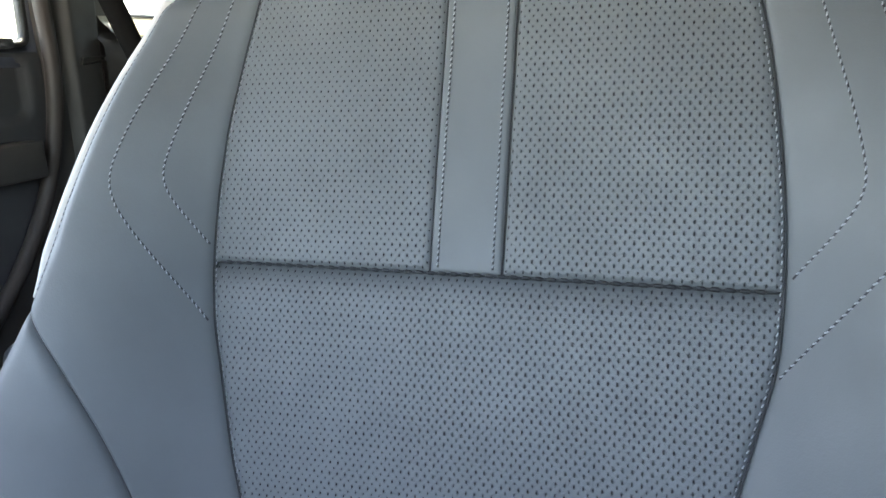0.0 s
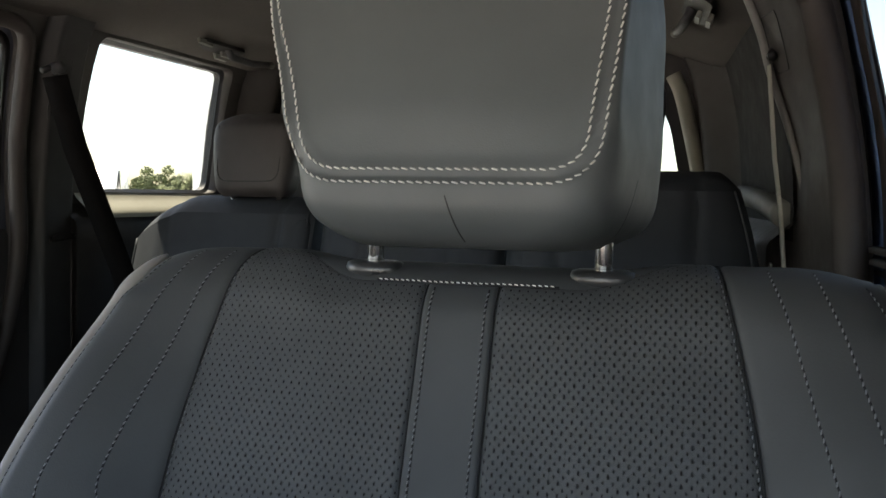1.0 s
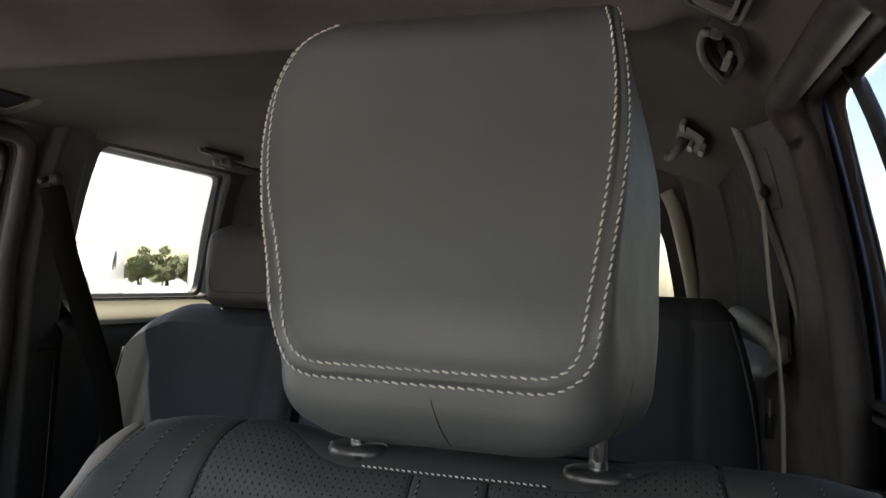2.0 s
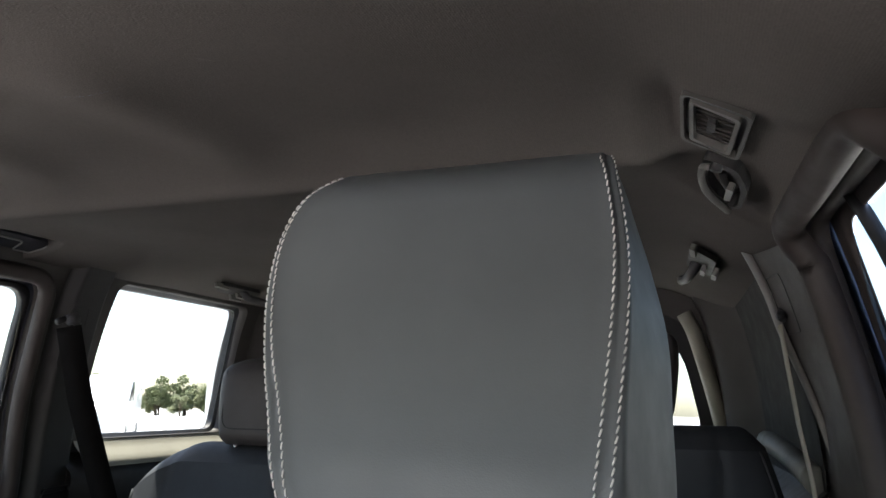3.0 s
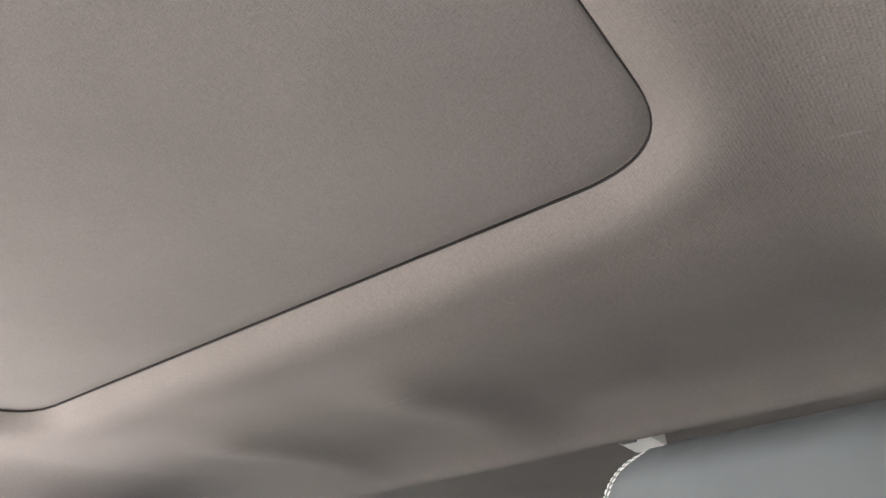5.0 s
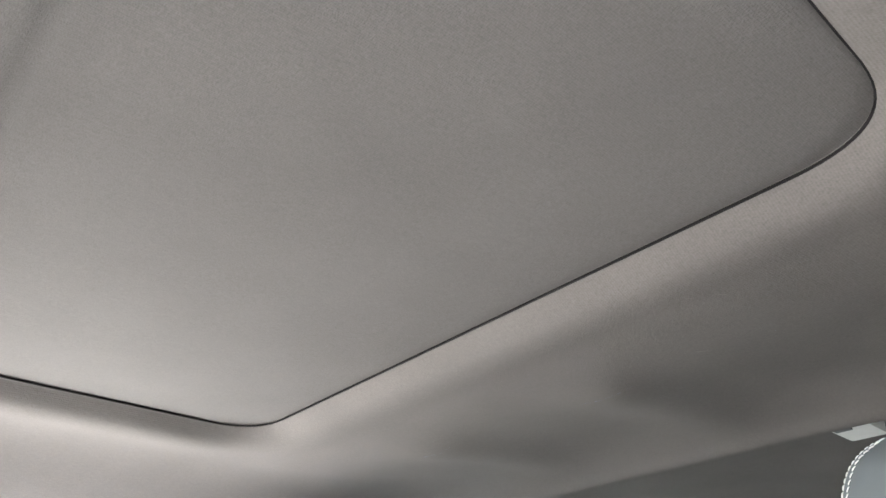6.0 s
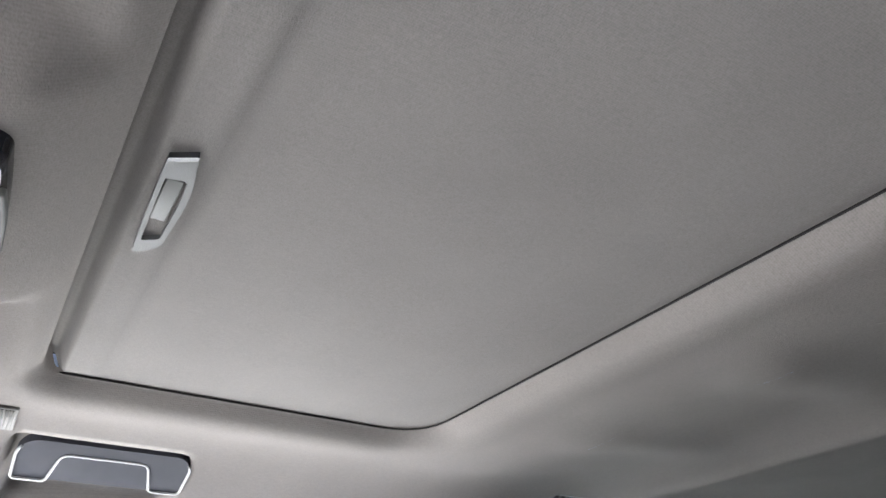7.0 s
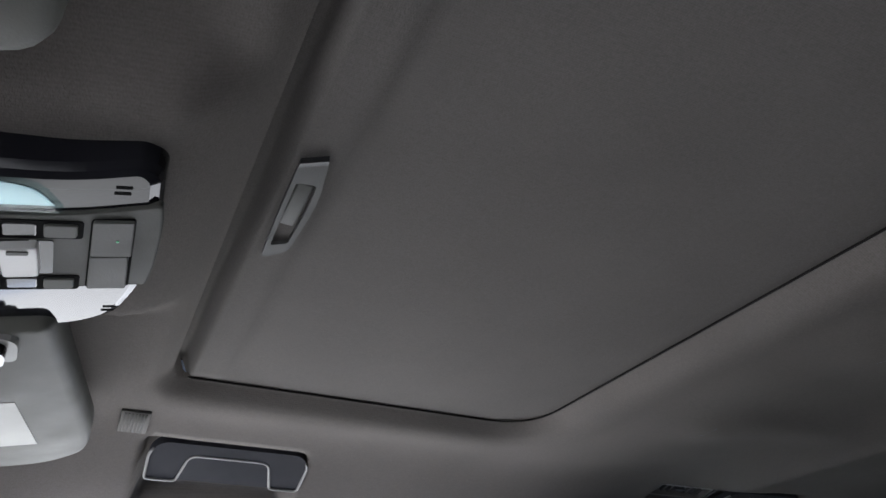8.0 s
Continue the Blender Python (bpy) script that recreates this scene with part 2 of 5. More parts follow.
def box(x0, x1, y0, y1, z0, z1, bevel=0.0, seg=2):
    bm = bmesh.new()
    bmesh.ops.create_cube(bm, size=1)
    bmesh.ops.scale(bm, vec=(x1 - x0, y1 - y0, z1 - z0), verts=bm.verts)
    bmesh.ops.translate(bm, vec=((x0 + x1) / 2, (y0 + y1) / 2, (z0 + z1) / 2), verts=bm.verts)
    if bevel:
        bmesh.ops.bevel(bm, geom=bm.edges[:], offset=bevel, segments=seg, profile=0.5, affect="EDGES")
    return bm


def moved(bm, m):
    bmesh.ops.transform(bm, matrix=m, verts=bm.verts)
    return bm


def rounded(corners, radius, n=6):
    """A closed outline with rounded corners; radius is one number or one for each corner."""
    out = []
    k = len(corners)
    for i, c in enumerate(corners):
        c, a, b = Vector(c), Vector(corners[i - 1]), Vector(corners[(i + 1) % k])
        r = radius[i] if isinstance(radius, (list, tuple)) else radius
        da, db = (a - c).normalized(), (b - c).normalized()
        cut = min(r, (a - c).length * 0.49, (b - c).length * 0.49)
        p, q = c + da * cut, c + db * cut
        for j in range(n + 1):
            t = j / n
            out.append((1 - t) ** 2 * p + 2 * t * (1 - t) * c + t * t * q)
    return out


def prism(outline, place, depth, bevel=0.0):
    """A plate: a 2D outline laid out by place (a matrix: x, y in its plane, z its thickness)."""
    bm = bmesh.new()
    vs = [bm.verts.new((p[0], p[1], 0)) for p in outline]
    f = bm.faces.new(vs)
    ext = bmesh.ops.extrude_face_region(bm, geom=[f])
    top = [g for g in ext["geom"] if isinstance(g, bmesh.types.BMVert)]
    bmesh.ops.translate(bm, vec=(0, 0, depth), verts=top)
    bmesh.ops.recalc_face_normals(bm, faces=bm.faces)
    if bevel:
        keep = [e for e in bm.edges if all(v in top for v in e.verts)]
        bmesh.ops.bevel(bm, geom=keep, offset=bevel, segments=2, profile=0.5, affect="EDGES")
    bmesh.ops.triangulate(bm, faces=[f for f in bm.faces if len(f.verts) > 4])
    return moved(bm, place)


def frame_ring(outer, inner, place, depth):
    """A flat ring between two outlines of the same number of points, with thickness."""
    n = len(outer)
    verts, faces = [], []
    for z in (0, depth):
        for loop in (outer, inner):
            verts += [tuple(place @ Vector((p[0], p[1], z))) for p in loop]
    for i in range(n):
        j = (i + 1) % n
        o0, i0, o1, i1 = 0, n, 2 * n, 3 * n
        faces += [(o0 + i, i0 + i, i0 + j, o0 + j), (o1 + i, o1 + j, i1 + j, i1 + i),
                  (o0 + i, o0 + j, o1 + j, o1 + i), (i0 + i, i1 + i, i1 + j, i0 + j)]
    return verts, faces


def stitches(points, normals, pitch=0.0072, length=0.0052, r=0.0007, lean=0.12):
    """Short raised threads along a line on a surface."""
    pts = [Vector(p) for p in points]
    lens = [0.0]
    for a, b in zip(pts, pts[1:]):
        lens.append(lens[-1] + (b - a).length)

    def at(s):
        i = max(k for k in range(len(lens) - 1) if lens[k] <= s or k == 0)
        t = (s - lens[i]) / max(lens[i + 1] - lens[i], 1e-9)
        return pts[i].lerp(pts[i + 1], t), Vector(normals[i]).lerp(Vector(normals[i + 1]), t).normalized()

    all_v, all_f = [], []
    s = 0.001
    while s + length < lens[-1]:
        (a, na), (b, _) = at(s), at(s + length)
        t = (b - a).normalized()
        side = t.cross(na).normalized()
        a, b = a - side * length * lean, b + side * length * lean
        k = len(all_v)
        for f, rise, rad in ((0.0, -0.4, 0.5), (0.2, 0.5, 1.0), (0.8, 0.5, 1.0), (1.0, -0.4, 0.5)):
            c = a.lerp(b, f) + na * r * rise
            for ang in (0, 90, 180, 270):
                all_v.append(tuple(c + r * rad * (math.cos(radians(ang)) * side + math.sin(radians(ang)) * na)))
        for row in range(3):
            for q in range(4):
                all_f.append((k + row * 4 + q, k + row * 4 + (q + 1) % 4, k + row * 4 + 4 + (q + 1) % 4, k + row * 4 + 4 + q))
        all_f += [(k, k + 3, k + 2, k + 1), (k + 12, k + 13, k + 14, k + 15)]
        s += pitch
    return all_v, all_f


# ---------------------------------------------------------------- ground and distance


def ground():
    k = Mat("pale_concrete", (0.425, 0.42, 0.41), 0.9, spec=0.2)
    v = k.coords()
    k.tint(k.math("ADD", k.math("MULTIPLY", k.noise(v, 0.6, 6.0), 0.6), k.math("MULTIPLY", k.noise(v, 14.0, 3.0), 0.4)), 0.82, 1.15)
    k.bump(k.noise(v, 60.0), 0.3, 0.004)
    bm = bmesh.new()
    bmesh.ops.create_grid(bm, x_segments=8, y_segments=8, size=1500)
    part("ground", bm, k.m, None, "pale sunlit concrete forecourt", False, "structure")


ground()


def tree_mesh(seed, height, spread):
    """Trunk and crown (verts, faces): limbs and several thousand small leaf cards in uneven clumps."""
    rng = random.Random(seed)
    limbs, clumps = [], []
    trunk = [(0, 0, 0), (0.1, 0.05, height * 0.25), (0.0, 0.15, height * 0.55)]
    limbs.append(tube(trunk, lambda t: 0.22 - 0.13 * t, 7))
    for i in range(14):
        a, z = rng.uniform(0, 6.28), rng.uniform(0.08, 0.5) * height
        r, top = spread * rng.uniform(0.35, 0.9), height * rng.uniform(0.2, 0.95)
        end = (math.cos(a) * r, math.sin(a) * r, top)
        limbs.append(tube([(0.05, 0.1, z), (end[0] * 0.5, end[1] * 0.5, (z + top) / 2 + 0.2), end], lambda t: 0.09 - 0.07 * t, 5))
        clumps += [(Vector(end) + Vector((rng.uniform(-1, 1), rng.uniform(-1, 1), rng.uniform(-0.7, 0.7))) * 0.5, rng.uniform(0.6, 1.2)) for _ in range(4)]
    verts, faces = [], []
    for c, r in clumps:
        for _ in range(70):
            d = Vector((rng.gauss(0, 1), rng.gauss(0, 1), rng.gauss(0, 0.7))).normalized() * r * rng.uniform(0.4, 1.0)
            p, s = c + d, rng.uniform(0.14, 0.28)
            u = Vector((rng.gauss(0, 1), rng.gauss(0, 1), rng.gauss(0, 1))).normalized()
            w = u.orthogonal().normalized()
            k = len(verts)
            verts += [tuple(p - u * s), tuple(p + w * s * 0.5), tuple(p + u * s), tuple(p - w * s * 0.5)]
            faces.append((k, k + 1, k + 2, k + 3))
    return join(*limbs), (verts, faces)


M_BARK = plastic("bark", (0.12, 0.09, 0.06), 0.9)
K_LEAF = Mat("leaves", (0.15, 0.17, 0.075), 0.7)
K_LEAF.tint(K_LEAF.noise(K_LEAF.coords(), 0.8, 3.0), 0.6, 1.4)
M_LEAF = K_LEAF.m


def trees():
    rng = random.Random(5)
    protos = []
    for s in range(3):
        tr = thing("tree", "leafy green tree at the edge of the forecourt", "tree", "trees beyond the forecourt", (0, 0, 0))
        a, b = tree_mesh(s, 5.5 + s * 0.7, 2.4)
        part("trunk", a, M_BARK, tr)
        part("crown", b, M_LEAF, tr, "", False)
        protos.append(tr)
    spots = []
    for i in range(78):
        spots.append((-150 + i * 1.6 + rng.uniform(-1, 1), 118 + rng.uniform(-6, 8)))
    for i in range(14):
        spots.append((-150 + rng.uniform(-5, 5), 10 + i * 7.5))
    for i, (x, y) in enumerate(spots):
        s = rng.uniform(0.72, 1.05)
        m = Matrix.Translation((x, y, -0.1)) @ Matrix.Rotation(rng.uniform(0, 6.28), 4, "Z") @ Matrix.Diagonal((s, s, s * rng.uniform(0.85, 1.15), 1))
        if i < 3:
            protos[i].matrix_basis = m
        else:
            copy_thing(protos[i % 3], m)
            bpy.context.view_layer.update()


trees()


def building():
    """A pale flat-roofed building close to the car's far side."""
    k = plastic("white_render", (0.8, 0.79, 0.75), 0.8, 0.3)
    b = thing("building", "plain white rendered building with a flat roof", "building", at=(-11.5, 24.0, 0))
    part("wall", box(-14.85, -6.0, 20.0, 29.0, 0, 9.0, 0.05), k, b)
    part("roof", box(-15.0, -5.8, 19.8, 29.2, 9.0, 9.35, 0.05), M_TRIM_LT, b, "grey roof edge")
    part("plinth", box(-14.9, -5.95, 19.95, 29.05, 0, 0.5, 0.02), M_TRIM_LT, b)


building()


def van(place, paint, label):
    """A parked box van, built along +x."""
    t = thing("van", label, "van")
    side = rounded([(0, 0.35), (4.9, 0.35), (4.9, 2.1), (1.7, 2.15), (0.75, 1.35), (0.0, 1.15)], [0.1, 0.1, 0.25, 0.3, 0.2, 0.2], 4)
    upright = Matrix.Rotation(radians(90), 4, "X")
    part("body", prism(side, upright @ Matrix.Translation((0, 0, -1.8)), 1.8, 0.08), paint, t)
    glass = rounded([(1.0, 1.35), (2.1, 1.35), (2.1, 1.95), (1.65, 1.95)], 0.06, 3)
    for z in (-1.815, 0.0):
        part("window", prism(glass, upright @ Matrix.Translation((0, 0, z)), 0.015), M_PIANO, t)
    for x in (0.9, 3.9):
        for y in (0.1, 1.7):
            w = part("wheel", tube([(x, y - 0.1, 0.34), (x, y + 0.1, 0.34)], 0.34, 20), M_BLACK, t)
            part("rim", tube([(x, y - 0.115, 0.34), (x, y + 0.115, 0.34)], 0.2, 16), M_TRIM_LT, w)
    t.matrix_basis = place
    return t


M_VANWHITE = gloss("white_paint", (0.78, 0.79, 0.8), 0.25, 0.0, 0.5)
van(Matrix.Translation((-20.3, 22.6, 0)) @ Matrix.Rotation(radians(125), 4, "Z") @ Matrix.Diagonal((1.25, 1.2, 1.3, 1)), M_VANWHITE, "white panel van parked on the forecourt")
van(Matrix.Translation((-13.0, 5.0, 0)) @ Matrix.Rotation(radians(100), 4, "Z"), gloss("silver_blue_paint", (0.35, 0.45, 0.58), 0.25, 0.3, 0.5), "pale blue van parked beside the car")

# ---------------------------------------------------------------- the car's shell
SHELL[0] = True


def half_width(z):
    return hermite(z, [(0.3, 0.72), (0.8, 0.765), (1.2, 0.762), (1.45, 0.755), (1.6, 0.742), (1.72, 0.72), (1.8, 0.695), (1.87, 0.66)])


def bool_cut(ob, cutters):
    for c in cutters:
        mod = ob.modifiers.new("cut", "BOOLEAN")
        mod.operation, mod.object, mod.solver = "DIFFERENCE", c, "EXACT"
    bpy.context.view_layer.update()
    dg = bpy.context.evaluated_depsgraph_get()
    me = bpy.data.meshes.new_from_object(ob.evaluated_get(dg))
    ob.modifiers.clear()
    ob.data = me
    for c in cutters:
        bpy.data.objects.remove(c)


SIDE = Matrix(((0, 0, 1, 0), (1, 0, 0, 0), (0, 1, 0, 0), (0, 0, 0, 1)))   # outline (y, z), thickness along x

DOOR_HOLE = rounded([(0.1, 0.6), (0.42, 0.6), (0.455, 1.2), (0.48, 1.44), (0.558, 1.68), (0.556, 1.784), (0.12, 1.784)], [0.1, 0.12, 0.3, 0.25, 0.2, 0.055, 0.06], 8)
DOOR_HOLE_R = rounded([(0.1, 0.7), (0.33, 0.77), (0.508, 0.905), (0.62, 1.05), (0.684, 1.2), (0.708, 1.36), (0.695, 1.5), (0.688, 1.792), (0.12, 1.792)],
                      [0.05, 0.1, 0.15, 0.2, 0.2, 0.1, 0.2, 0.055, 0.06], 6)
FRONT_HOLE = rounded([(-1.2, 1.2), (-0.06, 1.26), (-0.05, 1.785), (-0.75, 1.785)], 0.06, 6)
DRIVER_HOLE = rounded([(-1.05, 1.28), (-0.5, 1.28), (-0.5, 1.62), (-0.9, 1.62)], 0.05, 6)
QUARTER_HOLE = rounded([(0.868, 1.462), (1.455, 1.462), (1.45, 1.812), (0.893, 1.812)], [0.05, 0.04, 0.035, 0.03], 8)


def side_wall(sign, name):
    """A trim wall with its door and window openings; sign +1 is the car's left side."""
    zs = steps(0.35, 1.87, 32)
    verts, faces = [], []
    ys = [-1.7, 1.7]
    thick = 0.02 if sign > 0 else 0.06
    prof = [(half_width(z), z) for z in zs] + [(half_width(z) + thick, z) for z in reversed(zs)]
    n = len(prof)
    for y in ys:
        verts += [(CX + sign * w, y, z) for w, z in prof]
    for i in range(n):
        j = (i + 1) % n
        faces.append((i, j, n + j, n + i) if sign < 0 else (j, i, n + i, n + j))
    a, b = tuple(range(n)), tuple(range(n, 2 * n))
    faces += [a[::-1], b] if sign < 0 else [a, b[::-1]]
    wall = part(name, (verts, faces), M_TRIM, None, "grey moulded plastic side trim of the car", False, "structure")
    cutters = []
    for hole in (DOOR_HOLE, DRIVER_HOLE) if sign > 0 else (DOOR_HOLE_R, FRONT_HOLE, QUARTER_HOLE):
        c = part("cutter", prism(hole, Matrix.Translation((CX + sign * 0.72 - 0.3, 0, 0)) @ SIDE, 0.6), M_TRIM)
        cutters.append(c)
    bool_cut(wall, cutters)
    return wall


for sign, name in ((1, "wall_left"), (-1, "wall_right")):
    side_wall(sign, name)


def side_point(sign, y, z, out=0.0):
    return Vector((CX + sign * (half_width(z) + out), y, z))


def outline_on_side(sign, outline, out):
    return [side_point(sign, p[0], p[1], out) for p in outline]


def ribbon(sign, outer, inner, out_a, out_b, thick=0.02):
    """A flat band between two outlines of equal count that follows the side of the car."""
    n = len(outer)
    A, B = outline_on_side(sign, outer, out_a), outline_on_side(sign, inner, out_b)
    C, D = outline_on_side(sign, outer, out_a + thick), outline_on_side(sign, inner, out_b + thick)
    verts = [tuple(p) for p in A + B + C + D]
    faces = []
    for i in range(n):
        j = (i + 1) % n
        faces += [(i, j, n + j, n + i), (n + i, n + j, 3 * n + j, 3 * n + i), (2 * n + i, 3 * n + i, 3 * n + j, 2 * n + j), (i, 2 * n + i, 2 * n + j, j)]
    return verts, faces


def pane(sign, outline, out, name, label):
    zb, zt = min(p[1] for p in outline), max(p[1] for p in outline)
    wb, wt = half_width(zb), half_width(zt)
    pts = [Vector((CX + sign * (out + wb + (wt - wb) * (p[1] - zb) / (zt - zb)), p[0], p[1])) for p in outline]
    c = sum(pts, Vector()) / len(pts)
    n = len(pts)
    off = Vector((sign * 0.004, 0, 0))
    verts = [tuple(p) for p in pts] + [tuple(c)] + [tuple(p + off) for p in pts] + [tuple(c + off)]
    faces = []
    for i in range(n):
        j = (i + 1) % n
        faces += [(i, j, n), (n + 1 + j, n + 1 + i, 2 * n + 1), (i, n + 1 + i, n + 1 + j, j)]
    ob = part(name, (verts, faces), M_GLASS, None, label, False, "structure")
    return ob


def window_outline(top, rear, low, out):
    """Door window line: (y, z) of the rear edge from the top corner down; out widens it."""
    back = [(y + out, z) for y, z in rear]
    up = min(out, 0.055)
    back[0] = (back[0][0], top + up)
    pts = [(0.16 - up, low - up), (back[-1][0], low - up)] + back[::-1] + [(0.18 - up, top + up)]
    return rounded(pts, [0.03, 0.03] + [0.15] * (len(back) - 1) + [0.045, 0.04], 8)


REAR_EDGE = [(0.484, 1.77), (0.484, 1.66), (0.45, 1.56), (0.425, 1.45)]
WIN, WIN_RUN, WIN_FRAME, WIN_SEAL = (window_outline(1.77, REAR_EDGE, 1.405, out) for out in (0.0, 0.043, 0.09, 0.19))
REAR_EDGE_R = [(0.668, 1.768), (0.674, 1.6), (0.676, 1.45)]
WIN_R, WIN_RUN_R, WIN_FRAME_R = (window_outline(1.768, REAR_EDGE_R, 1.405, out) for out in (0.0, 0.01, 0.05))


def rear_door(sign, name):
    """A closed rear door: painted window frame, black glass channel, pane, inner panel with armrest."""
    hole, win, run, frm = (DOOR_HOLE, WIN, WIN_RUN, WIN_FRAME) if sign > 0 else (DOOR_HOLE_R, WIN_R, WIN_RUN_R, WIN_FRAME_R)
    d = thing(name, "closed rear car door with blue window frame and dark inner panel", "car door", "rear doors", side_point(sign, 0.36, 0.6))
    d["kind"] = "structure"
    # the far frame takes the blue with shade in its colour
    part("window_frame", ribbon(sign, frm, run, 0.03, 0.032, 0.003 if sign > 0 else 0.02), M_PAINT if sign > 0 else M_PAINT_SHADE, d, "blue painted steel window frame")
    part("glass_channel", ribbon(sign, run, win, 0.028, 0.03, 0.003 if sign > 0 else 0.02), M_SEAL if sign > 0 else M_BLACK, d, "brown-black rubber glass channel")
    ys, zs = steps(0.06, 0.7, 64), steps(0.55, 1.4, 86)

    def inner(y, z):
        belly = 0.012 * smooth01((z - 0.7) / 0.1) * smooth01((1.15 - z) / 0.12)
        # rounded recess under the window
        dy, dz = max(abs(y - 0.4) - 0.222, 0.0), max(abs(z - 1.313) - 0.027, 0.0)
        pocket = -0.014 * smooth01((0.042 - math.hypot(dy, dz)) / 0.01)
        roll = 0.022 * smooth01((z - 1.372) / 0.028)
        return side_point(sign, y, z, 0.022 - belly - pocket + roll)

    part("inner_panel", grid(inner, ys, zs, sign > 0), M_DARK, d, "dark moulded inner panel")
    part("window_ledge", ribbon(sign, rounded([(0.1, 1.392), (0.63, 1.392), (0.63, 1.412), (0.1, 1.412)], 0.008, 3),
                                rounded([(0.14, 1.398), (0.6, 1.398), (0.6, 1.405), (0.14, 1.405)], 0.003, 3), 0.012, 0.014), M_DARK, d)
    arm = box(-0.03, 0.03, 0.16, 0.633, 1.128, 1.206, 0.006, 3)
    part("armrest", moved(arm, Matrix.Translation((CX + sign * 0.768, 0, 0))), M_TRIM, d, "padded grey armrest block")
    # rubber seal round the opening
    if sign < 0:
        bar = [side_point(sign, 0.5 + 0.01 * q, 1.4 + 0.37 * q, 0.03) for q in steps(0, 1, 12)]
        part("divider", tube(bar, 0.009, 8), M_BLACK, d, "black upright glass divider")
    else:
        bar = [side_point(sign, 0.27 + 0.14 * q, 1.41 + 0.38 * q, 0.03) for q in steps(0, 1, 12)]
        part("divider", tube(bar, 0.009, 8), M_BLACK, d, "black upright glass divider")
    loop = [side_point(sign, p[0], p[1], -0.004 - (0.017 * smooth01((p[1] - 1.73) / 0.045) if sign > 0 else 0.0)) for p in hole]
    seal = part("door_seal", tube(loop, 0.02 if sign > 0 else 0.017, 12, True), M_SEAL, None, "brown-black rubber door seal", True, "structure")
    if sign > 0:
        part("seal_lip", ribbon(sign, WIN_SEAL, WIN_FRAME, 0.024, 0.027, 0.004), M_EDGE, seal, "thin black inner lip")
    pane(sign, win, 0.036, "window_1" if sign > 0 else "window_2", "clear rear door window glass")
    return d


rear_door(1, "door_1")
rear_door(-1, "door_2")

Q_IN = rounded([(0.876, 1.47), (1.449, 1.47), (1.444, 1.804), (0.9, 1.804)], [0.05, 0.04, 0.035, 0.03], 8)
for sign, name in ((-1, "window_3"),):
    pane(sign, QUARTER_HOLE, 0.045, name, "clear rear quarter window glass")
    part("trim", ribbon(sign, rounded([(0.857, 1.452), (1.465, 1.452), (1.46, 1.82), (0.884, 1.82)], [0.05, 0.04, 0.035, 0.03], 8), Q_IN, 0.02, 0.04),
         M_BLACK, None, "black border round the quarter window", False, "structure")

part("floor", box(CX - 0.76, CX + 0.76, -1.7, 1.7, FLOOR - 0.06, FLOOR), M_CARPET, None, "black carpeted car floor", False, "structure")
TAIL = rounded([(CX - 0.34, 1.45), (CX + 0.665, 1.45), (CX + 0.6, 1.785), (CX - 0.32, 1.785)], [0.06, 0.06, 0.13, 0.13], 8)
FACE = Matrix.Rotation(radians(90), 4, "X")
rear = part("wall_rear", box(CX - 0.74, CX + 0.74, 1.63, 1.7, FLOOR, 1.87), M_TRIM, None, "grey tailgate trim with a wide window", False, "structure")
bool_cut(rear, [part("cutter", prism(TAIL, Matrix.Translation((0, 1.9, 0)) @ FACE, 0.5), M_TRIM)])
TAIL_IN = rounded([(CX - 0.3, 1.465), (CX + 0.612, 1.465), (CX + 0.552, 1.745), (CX - 0.28, 1.745)], [0.06, 0.06, 0.13, 0.13], 8)
part("trim", frame_ring(TAIL, TAIL_IN, Matrix.Translation((0, 1.67, 0)) @ FACE, 0.02), M_BLACK, None, "black border round the tailgate window", False, "structure")
part("window_4", prism(TAIL, Matrix.Translation((0, 1.68, 0)) @ FACE, 0.004), M_GLASS, None, "clear tailgate window glass", False, "structure")
# unseen wall in the dashboard's place, its height set to cut low light
part("wall_front", box(CX - 0.76, CX + 0.76, -1.3, -1.1, FLOOR - 0.06, 1.27), M_DARK, None, "plain dark front wall, unseen, raised to cut low light", False, "structure")
# unseen front pillars added so the gloss console mirrors something dark
for sign in (-1, 1):
    part("trim", tube([(CX + sign * 0.66, -0.97, 1.8), (CX + sign * 0.69, -1.2, 1.6), (CX + sign * 0.73, -1.45, 1.36), (CX + sign * 0.75, -1.7, 1.12)], 0.06, 10), M_DARK, None, "dark front roof pillar, unseen, added for the console's reflection", True, "structure")
# unseen bar added to keep high sky off the seat
part("trim", box(CX - 0.7, CX + 0.7, -1.1, -0.965, 1.7, 1.77, 0.02), M_DARK, None, "dark bar over the windscreen, unseen, added to cut high skylight", False, "structure")
part("roof", box(CX - 0.74, CX + 0.74, -0.98, 1.72, 1.89, 1.91), M_PAINT, None, "blue painted steel roof skin", False, "structure")
for sign in (-1, 1):
    part("trim", box(CX + sign * 0.69 - 0.05, CX + sign * 0.69 + 0.05, -0.98, 1.72, 1.868, 1.895), M_PAINT, None, "blue painted roof rail", False, "structure")
    part("wall_quarter", box(CX + sign * 0.845 - 0.02, CX + sign * 0.845 + 0.02, -1.6, 1.7, 0.35, 1.38), M_PAINT, None, "blue painted outer body side", False, "structure")



